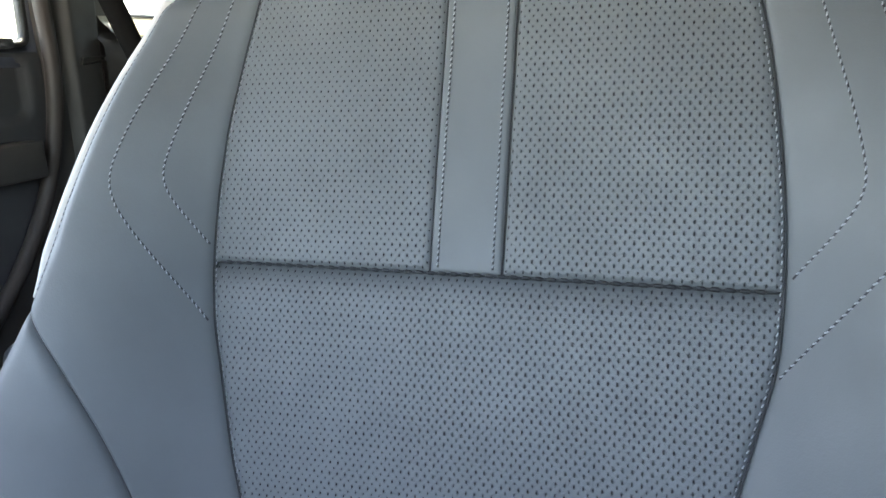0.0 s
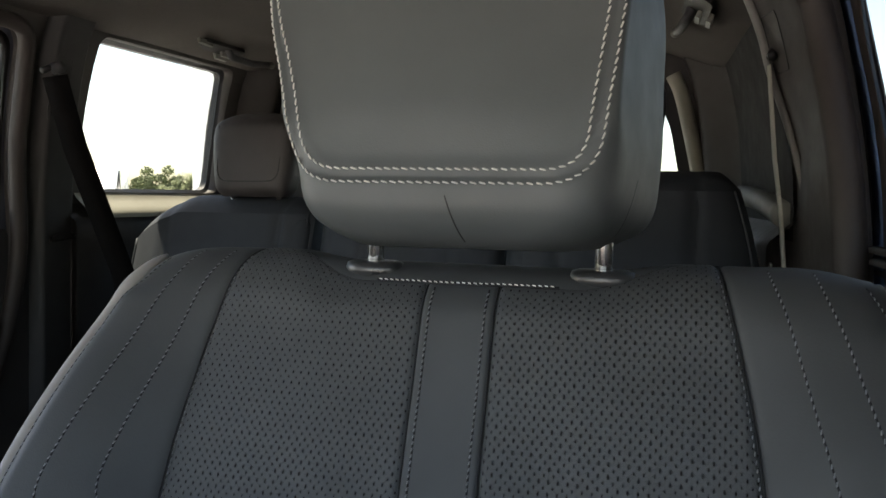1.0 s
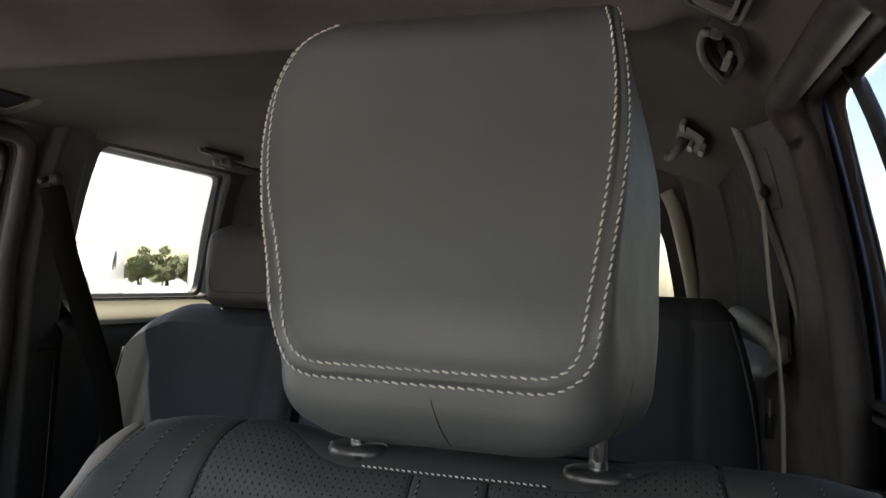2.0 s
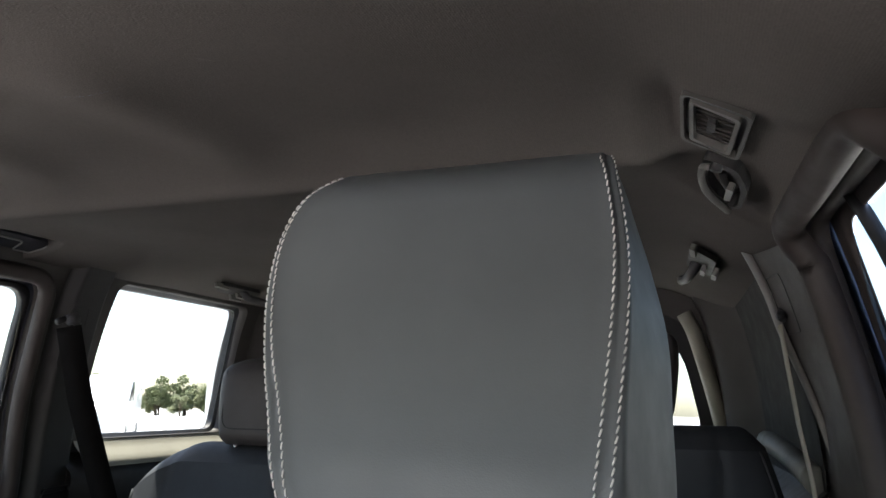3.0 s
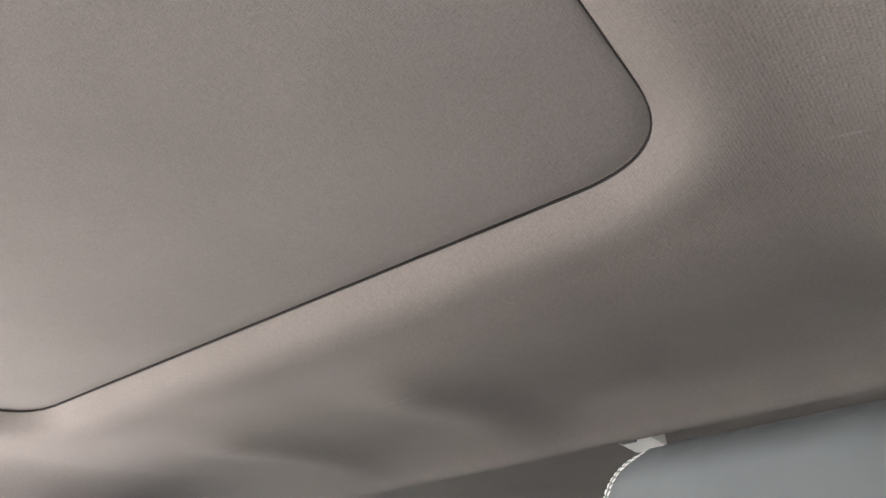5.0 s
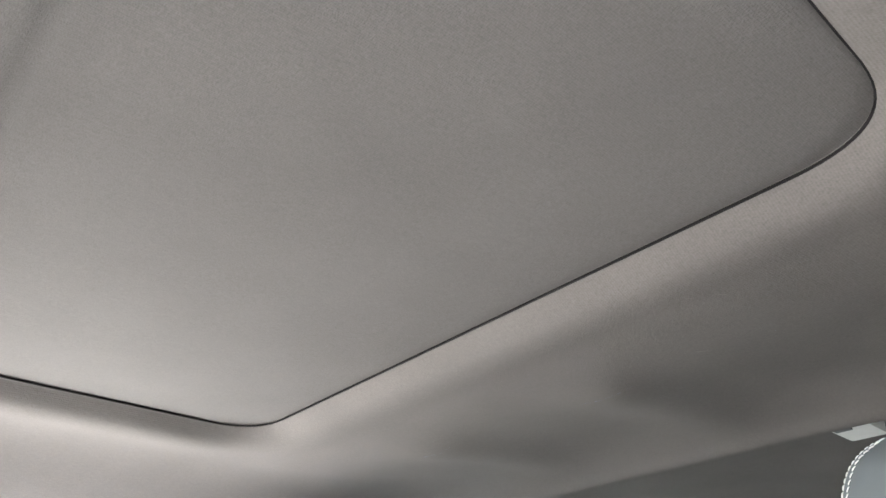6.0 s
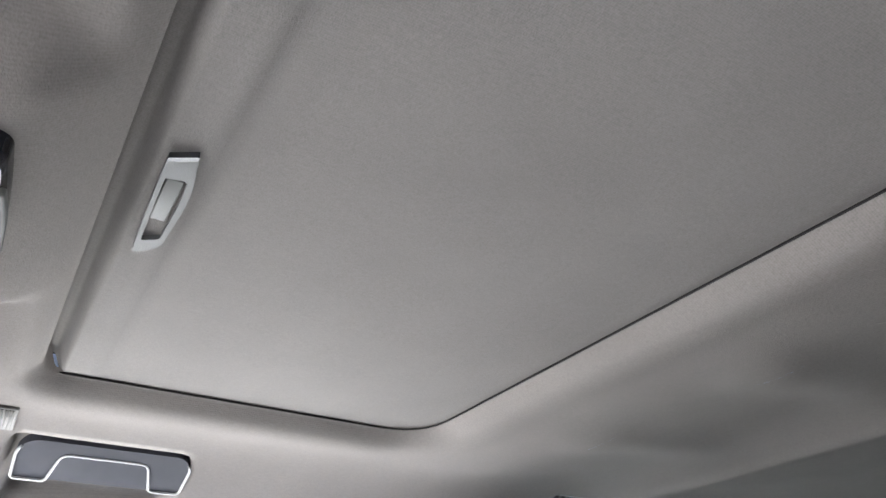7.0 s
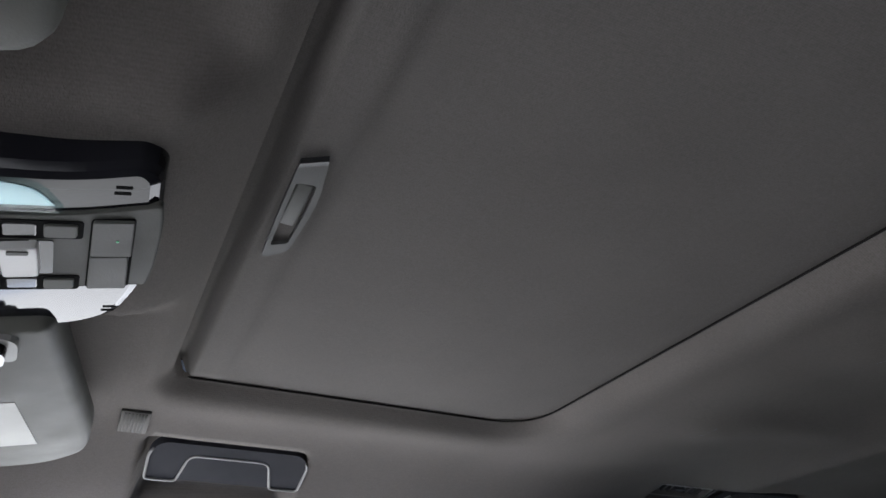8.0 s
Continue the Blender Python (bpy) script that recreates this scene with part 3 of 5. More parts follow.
def pillar_cover(sign):
    """Raised C-pillar trim that carries the belt guide; its rear edge is paled for window light."""
    t = tagged(new("trim"), "dark grey raised pillar cover with light and shade in its colours", kind="structure")

    def crest(z):
        return hermite(z, [(1.0, 0.41), (1.36, 0.3967), (1.417, 0.3857), (1.48, 0.3722), (1.572, 0.3467), (1.64, 0.3227), (1.669, 0.3127), (1.725, 0.2977), (1.79, 0.2727), (1.85, 0.244)])

    def front(z):
        return hermite(z, [(0.6, 0.45), (1.2, 0.478), (1.44, 0.5), (1.56, 0.53), (1.68, 0.576), (1.84, 0.576)]) if sign > 0 else 0.728

    def f(q, z, lift=0.0):
        y = front(z) + ((0.832 if sign > 0 else 0.858) - front(z)) * q
        if sign < 0:
            k = smooth01((y - 0.728) / 0.025) * smooth01((0.856 - y) / 0.03)
            return side_point(sign, y, z, 0.004 - 0.03 * k - lift)
        deep = max(CX + half_width(z) - crest(z), 0.0)
        t = (y - front(z)) / (0.8 - front(z))
        k = t ** 1.3 if t < 1 else max(0.0, 1 - ((y - 0.8) / 0.03) ** 1.6)
        return side_point(sign, y, z, 0.002 - deep * k - lift)

    # far cover in darker trim: its shade is put into the colour
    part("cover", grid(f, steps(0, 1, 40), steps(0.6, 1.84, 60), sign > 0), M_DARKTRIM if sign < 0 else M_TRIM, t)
    if sign > 0:
        # pale line painted for the light along the crest
        part("edge", tube([Vector((crest(z) - 0.002, 0.8, z)) for z in steps(1.3, 1.83, 40)], lambda q: 0.0055 + 0.002 * q, 8), M_TRIM_LT, t, "pale grey edge, window light put into its colour")
    oval = rounded([(0.6, 1.66), (0.84, 1.66), (0.84, 1.75), (0.6, 1.75)] if sign > 0 else [(0.15, 1.61), (0.5, 1.61), (0.5, 1.74), (0.15, 1.74)], [0.02] * 4, 6)
    part("slot", tube([f(p[0], p[1], 0.0) for p in oval], 0.0012, 6, True), M_BLACK, t)
    return t


M_BLACKSHEET = plastic("black_wall_sheet", (0.012, 0.0115, 0.011), 0.8, 0.3, 0.15)
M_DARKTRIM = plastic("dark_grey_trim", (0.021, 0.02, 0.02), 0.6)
for sign in (1, -1):
    pillar_cover(sign)

    def quarter(y, z, sign=sign):
        ledge = 0.05 * smooth01((1.44 - z) / 0.05)
        return side_point(sign, y, z, 0.002 - ledge)
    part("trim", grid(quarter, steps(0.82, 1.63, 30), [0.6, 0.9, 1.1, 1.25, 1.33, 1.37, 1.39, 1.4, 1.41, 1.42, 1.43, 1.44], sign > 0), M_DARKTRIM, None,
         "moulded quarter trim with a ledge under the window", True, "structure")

    def dpillar(y, z, sign=sign):
        k = smooth01((y - 1.505) / 0.09)
        return side_point(sign, y, z, 0.003 - 0.09 * k)
    part("trim", grid(dpillar, steps(1.495 if sign > 0 else 1.465, 1.64, 20), steps(1.3, 1.83, 24), sign > 0), M_TRIM, None, "grey rear pillar trim", True, "structure")
# pale strip stands for the window-lit side of the rear pillar
part("trim", tube([(hermite(z, [(1.42, 0.281), (1.54, 0.256), (1.66, 0.226), (1.735, 0.205), (1.78, 0.184)]), 1.618, z) for z in steps(1.42, 1.78, 24)], 0.02, 12), M_LIT_TRIM, None,
     "pale trim beside the tailgate window, window light put into its colour", True, "structure")
# sill under the far quarter window, its sunlight put into a paler colour
part("trim", grid(lambda y, z: side_point(-1, y, z, 0.0005 - 0.05 * smooth01((1.463 - z) / 0.055)), steps(0.86, 1.6, 24), [1.405, 1.412, 1.42, 1.43, 1.44, 1.45, 1.46]), M_LIT_TRIM, None,
     "sill under the quarter window, sunlight put into its pale colour", True, "structure")
# storage slot and panel line low on the far quarter trim
part("trim", ribbon(-1, rounded([(0.762, 1.354), (0.84, 1.361), (0.84, 1.374), (0.767, 1.37)], 0.004, 3), rounded([(0.768, 1.358), (0.835, 1.364), (0.835, 1.37), (0.771, 1.366)], 0.002, 3), -0.032, -0.028),
     M_BLACK, None, "dark slot in the quarter trim", False, "structure")
# black sheet added to keep this stretch of side wall dark
part("trim", grid(lambda y, z: side_point(1, y, z, -0.006), steps(0.825, 1.5, 20), steps(1.4, 1.83, 16), True), M_BLACKSHEET, None,
     "matt black sheet added over the wall behind the pillar", True, "structure")
# rolled ledge at the foot of the black sheet, paled for window light
part("trim", tube([side_point(1, 0.85 + 0.61 * q, 1.475 - 0.035 * (1 - q) ** 2, -0.012) for q in steps(0, 1, 20)], 0.022, 12), M_PALE_LIT, None,
     "rolled ledge of the quarter trim, window light put into its pale colour", True, "structure")
SHELL[0] = False
# ---------------------------------------------------------------- front seat
LEAN = math.atan2(1, 0.345)                      # the backrest's slope from level
ROLL_R = 0.05                                    # roll-over at the top edge
Z_ROLL = 1.384
V_ROLL = (Z_ROLL - 0.85) / math.sin(LEAN)        # length along the cover from z = 0.85 to the roll-over
V_TOP = V_ROLL + ROLL_R * LEAN                   # where the cover lies level


MID = -0.008


def spine(v):
    """Point (y, z) and outward normal (y, z) of the backrest's middle line, v metres along the cover."""
    if v <= V_ROLL:
        z = 0.85 + v * math.sin(LEAN)
        return -0.031 - 0.345 * (1.397 - z), z, -math.sin(LEAN), math.cos(LEAN)
    a = max(LEAN - (v - V_ROLL) / ROLL_R, 0.0)
    ys, zs = -0.031 - 0.345 * (1.397 - Z_ROLL), Z_ROLL
    cy, cz = ys + ROLL_R * math.sin(LEAN), zs - ROLL_R * math.cos(LEAN)
    past = max(v - V_TOP, 0.0)
    return cy - ROLL_R * math.sin(a) + past, cz + ROLL_R * math.cos(a), -math.sin(a), math.cos(a)


def v_of(z):
    """Length along the cover at a height, on the straight part or on the roll-over."""
    if z <= Z_ROLL:
        return (z - 0.85) / math.sin(LEAN)
    cz = Z_ROLL - ROLL_R * math.cos(LEAN)
    a = math.acos(min(1.0, (z - cz) / ROLL_R))
    return V_ROLL + (LEAN - a) * ROLL_R


def z_flat(v):
    return spine(v)[1]


def insert_w(v):
    return hermite(z_flat(v), [(0.85, 0.105), (1.0, 0.15), (1.06, 0.17), (1.11, 0.183), (1.15, 0.193), (1.2, 0.196), (1.25, 0.194), (1.33, 0.184), (1.405, 0.168), (1.42, 0.164)])


def left_w(v):
    """The insert reaches a little further on the outer side near the shoulder."""
    return insert_w(v) + hermite(z_flat(v), [(0.85, 0.0), (1.13, 0.001), (1.2, 0.004), (1.27, 0.0065), (1.35, 0.0095), (1.405, 0.011)])


def side_w(x, v):
    return left_w(v) if x < 0 else insert_w(v)


def edge_w(v):
    return hermite(z_flat(v), [(0.85, 0.4), (1.0, 0.38), (1.1, 0.338), (1.165, 0.311), (1.25, 0.298), (1.306, 0.287), (1.35, 0.28), (1.387, 0.27), (1.407, 0.262), (1.418, 0.255)])


def wing(v):
    """How far the side bolster stands forward of the middle."""
    return hermite(z_flat(v), [(0.85, 0.1), (1.0, 0.09), (1.1, 0.078), (1.17, 0.068), (1.25, 0.052), (1.31, 0.038), (1.37, 0.016), (1.418, 0.004)])


def cover(x, v, sink=0.0):
    """The seat cover's surface; sink moves it inwards."""
    y, z, ny, nz = spine(v)
    ax = abs(x)
    xi, xe = side_w(x, v), edge_w(v)
    t = (ax - xi) / (xe - xi)
    up = 0.0
    if t > 0:
        up = wing(v) * (math.sin(min(t, 0.86) / 0.86 * math.pi / 2) ** 1.15)
        if t > 0.8:
            up -= 0.02 * ((t - 0.8) / 0.2) ** 2 * (0.35 + 0.65 * smooth01((1.42 - z) / 0.05))
    # shallow hollow down the middle, humps beside the headrest posts and falling shoulders
    up += 0.006 * smooth01((ax - 0.05) / 0.13) * smooth01((1.37 - z) / 0.1)
    on_top = smooth01((z - 1.375) / 0.03)
    z -= on_top * 0.006 * smooth01((0.145 - ax) / 0.05)
    z -= on_top * 0.009 * smooth01((ax - 0.19) / 0.08) ** 2
    z -= max(v - V_TOP, 0.0) ** 2 / 0.13
    n = Vector((0, ny, nz))
    return Vector((x + MID, y, z)) + n * (-sink) + Vector((0, -up, 0.25 * up * (1 - on_top)))


def wrinkle(x, v):
    return 0.0007 * noise.noise((x * 28, v * 28, 3.1)) + 0.0012 * noise.noise((x * 9, v * 9, 7.7))


def cover_normal(x, v):
    a = cover(x + 0.002, v) - cover(x - 0.002, v)
    b = cover(x, v + 0.002) - cover(x, v - 0.002)
    return a.cross(b).normalized()


V_SEAM = v_of(1.193)


def panel(name, xa, xb, va, vb, material, parent, label="", nu=44, nv=70, deep=0.005, soft=0.0028, top_puff=0.0, bottom_flat=False, inner=False, top_deep=1.0):
    """One sewn panel between two side lines xa(v), xb(v) and two lengths va(x), vb(x); its edges dip into the seams."""
    verts, faces, uvs = [], [], []
    us, ws = dense_ends(nu), dense_ends(nv)
    for p in us:
        for q in ws:
            x = xa(V_SEAM) + (xb(V_SEAM) - xa(V_SEAM)) * p
            for _ in range(7):
                v = va(x) + (vb(x) - va(x)) * q
                x = xa(v) + (xb(v) - xa(v)) * p
            d = max(abs(x) - side_w(x, v), 0.0) if inner else max(min(x - xa(v), xb(v) - x), 0.0)
            dip = deep * math.exp(-((d / soft) ** 1.3))
            dv = max(vb(x) - v, 0.0)
            dip = max(dip, (deep * top_deep + top_puff) * math.exp(-((dv / (soft + top_puff * 1.6)) ** 1.2)))
            if not bottom_flat:
                dip = max(dip, deep * math.exp(-((max(v - va(x), 0.0) / soft) ** 1.3)))
            verts.append(tuple(cover(x, v, dip + wrinkle(x, v))))
            uvs.append((x, v))
    n = len(ws)
    for i in range(len(us) - 1):
        for j in range(n - 1):
            faces.append((i * n + j, (i + 1) * n + j, (i + 1) * n + j + 1, i * n + j + 1))
    ob = part(name, (verts, faces), material, parent, label)
    layer = ob.data.uv_layers.new(name="along")
    flat = []
    for lp in ob.data.loops:
        flat += uvs[lp.vertex_index]
    layer.data.foreach_set("uv", flat)
    return ob


def seam_line(name, xs_vs, parent, material, label="", sink=0.0, **kw):
    pts = [cover(x, v, sink + wrinkle(x, v)) for x, v in xs_vs]
    nrm = [cover_normal(x, v) for x, v in xs_vs]
    # dark cord added under the thread to darken the gaps between stitches
    part("seam", tube([cover(x, v, sink + wrinkle(x, v) + 0.0002) for x, v in xs_vs], 0.0008, 5), M_SEAM, parent, "dark cord that deepens the seam")
    return part(name, stitches(pts, nrm, **kw), material, parent, label, True, "stuff")


STRIP_L, STRIP_R = -0.0275, 0.0235
V_CAP = v_of(1.4125)


def front_seat():
    seat = thing("front_seat", "grey leather front car seat with perforated centre and contrast stitching", "car seat", at=(0, 0, FLOOR))
    part("backrest_shell", grid(lambda s, v: (MID + s * edge_w(v) * 0.985, hermite(z_flat(v), [(0.85, -0.02), (1.1, 0.03), (1.3, 0.075), (1.4, 0.07), (1.42, 0.055)]), z_flat(v) - 0.012), steps(-1, 1, 16), steps(0.0, V_TOP, 30), True), M_LEATHER, seat, "smooth leather back cover")

    def gusset(side):
        def f(q, v):
            a = cover(side * edge_w(v), v, 0.001)
            b = Vector((MID + side * edge_w(v) * 0.985, hermite(z_flat(v), [(0.85, -0.02), (1.1, 0.03), (1.3, 0.075), (1.4, 0.07), (1.42, 0.055)]), z_flat(v) - 0.012))
            bulge = Vector((side * 0.012 * math.sin(math.pi * q), 0, 0))
            return a.lerp(b, q) + bulge
        return grid(f, steps(0, 1, 8), steps(0.0, V_TOP, 40), side < 0)

    for side in (-1, 1):
        part("side_gusset", gusset(side), M_LEATHER, seat)
        edge = [cover(side * edge_w(v), v, 0.0) + Vector((side * 0.0052, 0.0, 0)) for v in steps(v_of(1.163), V_TOP - 0.012, 50)]
        part("piping", tube(edge, lambda t: 0.0064 * min(1.0, 0.3 + 6 * (1 - t), 0.2 + 7 * t), 8), M_PIPING, seat, "pale grey leather piping")

    lo, hi = (lambda x: v_of(0.86)), (lambda x: V_SEAM)
    top = lambda x: V_TOP + 0.012 - (V_TOP + 0.024 - V_CAP) * smooth01((0.175 - abs(x)) / 0.1)
    panel("lower_insert", lambda v: -left_w(v), insert_w, lo, hi, M_PERF, seat, "perforated grey leather insert", 56, 76, 0.0035, 0.0024, 0.005, True)
    panel("upper_insert", lambda v: -left_w(v), lambda v: STRIP_L, hi, top, M_PERF, seat, "perforated grey leather insert", 44, 60, 0.0032, 0.0024, top_deep=0.25)
    panel("upper_insert", lambda v: STRIP_R, insert_w, hi, top, M_PERF, seat, "perforated grey leather insert", 44, 60, 0.0032, 0.0024, top_deep=0.25)
    panel("centre_strip", lambda v: STRIP_L, lambda v: STRIP_R, hi, top, M_LEATHER, seat, "smooth leather centre strip", 24, 60, 0.0025, 0.0013, top_deep=0.3)
    for side in (-1, 1):
        def low(x, side=side):
            # the seam that leaves the outer edge and runs down towards the insert
            t = (edge_w(v_of(1.16)) - abs(x)) / 0.15
            return v_of(1.165 - 0.26 * min(max(t, 0), 1.4) ** 1.35)
        a = (lambda v: -edge_w(v)) if side < 0 else insert_w
        b = (lambda v: -left_w(v)) if side < 0 else edge_w
        panel("bolster", a, b, low, lambda x: V_TOP + 0.012, M_LEATHER, seat, "smooth leather side bolster", 40, 80, 0.0032, 0.0024, inner=True)
        panel("lower_bolster", a, b, lambda x: v_of(0.86), low, M_LEATHER, seat, "smooth leather lower side bolster", 40, 40, 0.006, 0.005, 0.0, True, True)

    # stitched lines on the bolsters: down from the shoulder, a corner, then in to the insert
    for side in (-1, 1):
        for xs in (((0.193, 1.415), (0.2, 1.395), (0.216, 1.33), (0.229, 1.27), (0.23, 1.25), (0.222, 1.232), (0.188, 1.186)),
                   ((0.219, 1.415), (0.228, 1.39), (0.243, 1.33), (0.259, 1.265), (0.2595, 1.245), (0.25, 1.224), (0.188, 1.137))):
            line = [(side * hermite(-z, [(-b, a) for a, b in xs]), v_of(z)) for z in steps(1.416, xs[-1][1], 60)]
            line = [(x, v) for x, v in line if abs(x) > side_w(x, v) + 0.001]
            seam_line("stitching", line, seat, M_THREAD_DIM, "grey thread", 0.0002, pitch=0.0047, length=0.0036, r=0.0006)
        edge = [(side * (edge_w(v) - 0.011), v) for v in steps(v_of(1.17), V_TOP - 0.02, 60)]
        seam_line("stitching", edge, seat, M_THREAD_DIM, "grey thread", 0.0, pitch=0.0047, length=0.0036, r=0.0006)
    for x in (STRIP_L + 0.006, STRIP_R - 0.006):
        seam_line("stitching", [(x, v) for v in steps(V_SEAM + 0.004, top(x) - 0.004, 50)], seat, M_THREAD_DIM, "grey thread", 0.0, pitch=0.0041, length=0.0032, r=0.0006)

    # top cap between and behind the posts
    def cap(x, q):
        v = top(x) + (V_TOP + 0.06 - top(x)) * q
        p = cover(x, v, 0.0008 * math.exp(-((v - top(x)) / 0.003)))
        return p - Vector((0, 0, 0.012 * smooth01((q - 0.6) / 0.4)))
    xs, qs = steps(-0.245, 0.245, 70), dense_ends(24)
    ob = part("top_cap", grid(cap, xs, qs), M_LEATHER, seat, "smooth padded leather top of the backrest")
    lay = ob.data.uv_layers.new(name="along")
    flat = []
    for lp in ob.data.loops:
        x, q = xs[lp.vertex_index // len(qs)], qs[lp.vertex_index % len(qs)]
        flat += (x, top(x) + (V_TOP + 0.06 - top(x)) * q)
    lay.data.foreach_set("uv", flat)
    seam_line("stitching", [(x, top(x) + 0.0015) for x in steps(-0.066, 0.064, 60)], seat, M_THREAD, "pale thread", 0.0, pitch=0.0041, length=0.0032, r=0.0006)

    # dark cords in the bottom of the seams, crease shade put into colour
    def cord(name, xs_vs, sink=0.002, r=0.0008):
        part("seam", tube([cover(x, v, sink + wrinkle(x, v)) for x, v in xs_vs], r, 6), M_SEAM, seat, "dark cord that deepens the seam")

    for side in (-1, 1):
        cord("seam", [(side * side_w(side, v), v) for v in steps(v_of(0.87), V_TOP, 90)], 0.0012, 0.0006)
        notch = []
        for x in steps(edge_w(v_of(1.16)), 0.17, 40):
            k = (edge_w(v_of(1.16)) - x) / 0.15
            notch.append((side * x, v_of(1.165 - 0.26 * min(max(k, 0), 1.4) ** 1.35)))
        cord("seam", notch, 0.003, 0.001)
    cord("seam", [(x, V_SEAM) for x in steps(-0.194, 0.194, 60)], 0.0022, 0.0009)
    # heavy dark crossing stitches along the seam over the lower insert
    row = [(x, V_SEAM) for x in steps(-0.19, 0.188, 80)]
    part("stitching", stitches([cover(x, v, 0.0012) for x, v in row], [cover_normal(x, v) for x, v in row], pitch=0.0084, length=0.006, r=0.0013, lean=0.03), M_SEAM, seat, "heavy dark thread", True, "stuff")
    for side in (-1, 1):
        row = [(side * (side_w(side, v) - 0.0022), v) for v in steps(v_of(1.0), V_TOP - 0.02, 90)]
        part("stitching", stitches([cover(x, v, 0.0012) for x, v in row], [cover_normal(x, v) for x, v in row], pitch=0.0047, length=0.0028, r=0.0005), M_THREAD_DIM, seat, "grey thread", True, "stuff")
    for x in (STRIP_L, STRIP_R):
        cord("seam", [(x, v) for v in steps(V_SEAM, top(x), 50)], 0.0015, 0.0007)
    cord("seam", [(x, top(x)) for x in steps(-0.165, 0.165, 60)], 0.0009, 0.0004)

    # cushion, mostly out of sight below
    cush = box(-0.27, 0.27, -0.62, -0.1, 0.72, 0.86, 0.05, 4)
    part("cushion", cush, M_LEATHER, seat, "grey leather seat cushion")
    part("base", box(-0.22, 0.22, -0.55, 0.0, FLOOR, 0.73, 0.02), M_DARK, seat, "dark plastic seat base")
    part("recliner", box(-0.25, 0.25, -0.2, 0.02, 0.7, 0.9, 0.03), M_DARK, seat)
    return seat


FRONT_SEAT = front_seat()

# ---------------------------------------------------------------- headrests


def headrest_shape(cx, y0, z0, z1, half, deep, lean):
    """Returns the mesh function of a rounded headrest and that of its face."""
    def scale(z):
        t = min(max((z - z0) / (z1 - z0), 0.0), 1.0)
        lo = 1 - max(1 - t / 0.13, 0.0) ** 2.4 if t < 0.13 else 1.0
        hi = 1 - max(1 - (1 - t) / 0.2, 0.0) ** 2.6 if t > 0.8 else 1.0
        return lo, hi, t

    def size(z):
        lo, hi, t = scale(z)
        a = half * hermite(t, [(0, 0.845), (0.12, 0.885), (0.3, 0.94), (0.6, 1.0), (0.8, 0.995), (1, 0.93)])
        b = deep * hermite(t, [(0, 0.8), (0.15, 0.95), (0.5, 1.0), (0.85, 0.92), (1, 0.75)])
        return a * (0.86 + 0.14 * lo) * (0.5 + 0.5 * hi ** 0.8) if t > 0.5 else a * (0.88 + 0.12 * lo), b * (0.55 + 0.45 * lo) * (0.3 + 0.7 * hi)

    def mid(z):
        return y0 + lean * (z - z0)

    def point(ang, z, e=3.6):
        a, b = size(z)
        c, s = math.cos(ang), math.sin(ang)
        x = a * math.copysign(abs(c) ** (2 / e), c)
        y = b * math.copysign(abs(s) ** (2 / e), s)
        return Vector((cx + x, mid(z) + y, z))

    def front(x, z, e=3.6):
        a, b = size(z)
        u = min(abs(x - cx) / max(a, 1e-4), 1.0)
        return Vector((x, mid(z) - b * (1 - u**e) ** (1 / e), z))

    return point, front


def headrest_body(point, z0, z1, nz=90, na=160):
    zs = [z0 + (z1 - z0) * t for t in dense_ends(nz)]
    verts, faces = [], []
    for z in zs:
        for k in range(na):
            verts.append(tuple(point(2 * math.pi * k / na, z)))
    for i in range(nz):
        for k in range(na):
            j = (k + 1) % na
            faces.append((i * na + k, i * na + j, (i + 1) * na + j, (i + 1) * na + k))
    faces += [tuple(range(na))[::-1], tuple(nz * na + k for k in range(na))]
    return verts, faces


HR_Z0, HR_Z1 = 1.427, 1.721


def hr_front(z):
    """How far forward the face of the front headrest lies at a height, with its rolls at the foot and the top."""
    y = -0.088 + 0.25 * (z - 1.47)
    t = max(z - (HR_Z1 - 0.04), 0.0) / 0.04
    y += 0.05 * (1 - math.sqrt(max(1 - t * t, 0.0)))
    t = max(HR_Z0 + 0.04 - z, 0.0) / 0.04
    return y + 0.045 * (1 - math.sqrt(max(1 - t * t, 0.0)))


def hr_back(z):
    y = 0.062 + 0.16 * (z - 1.47)
    t = max(z - (HR_Z1 - 0.06), 0.0) / 0.06
    y -= 0.055 * (1 - math.sqrt(max(1 - t * t, 0.0)))
    t = max(HR_Z0 + 0.03 - z, 0.0) / 0.03
    return y - 0.03 * (1 - math.sqrt(max(1 - t * t, 0.0)))


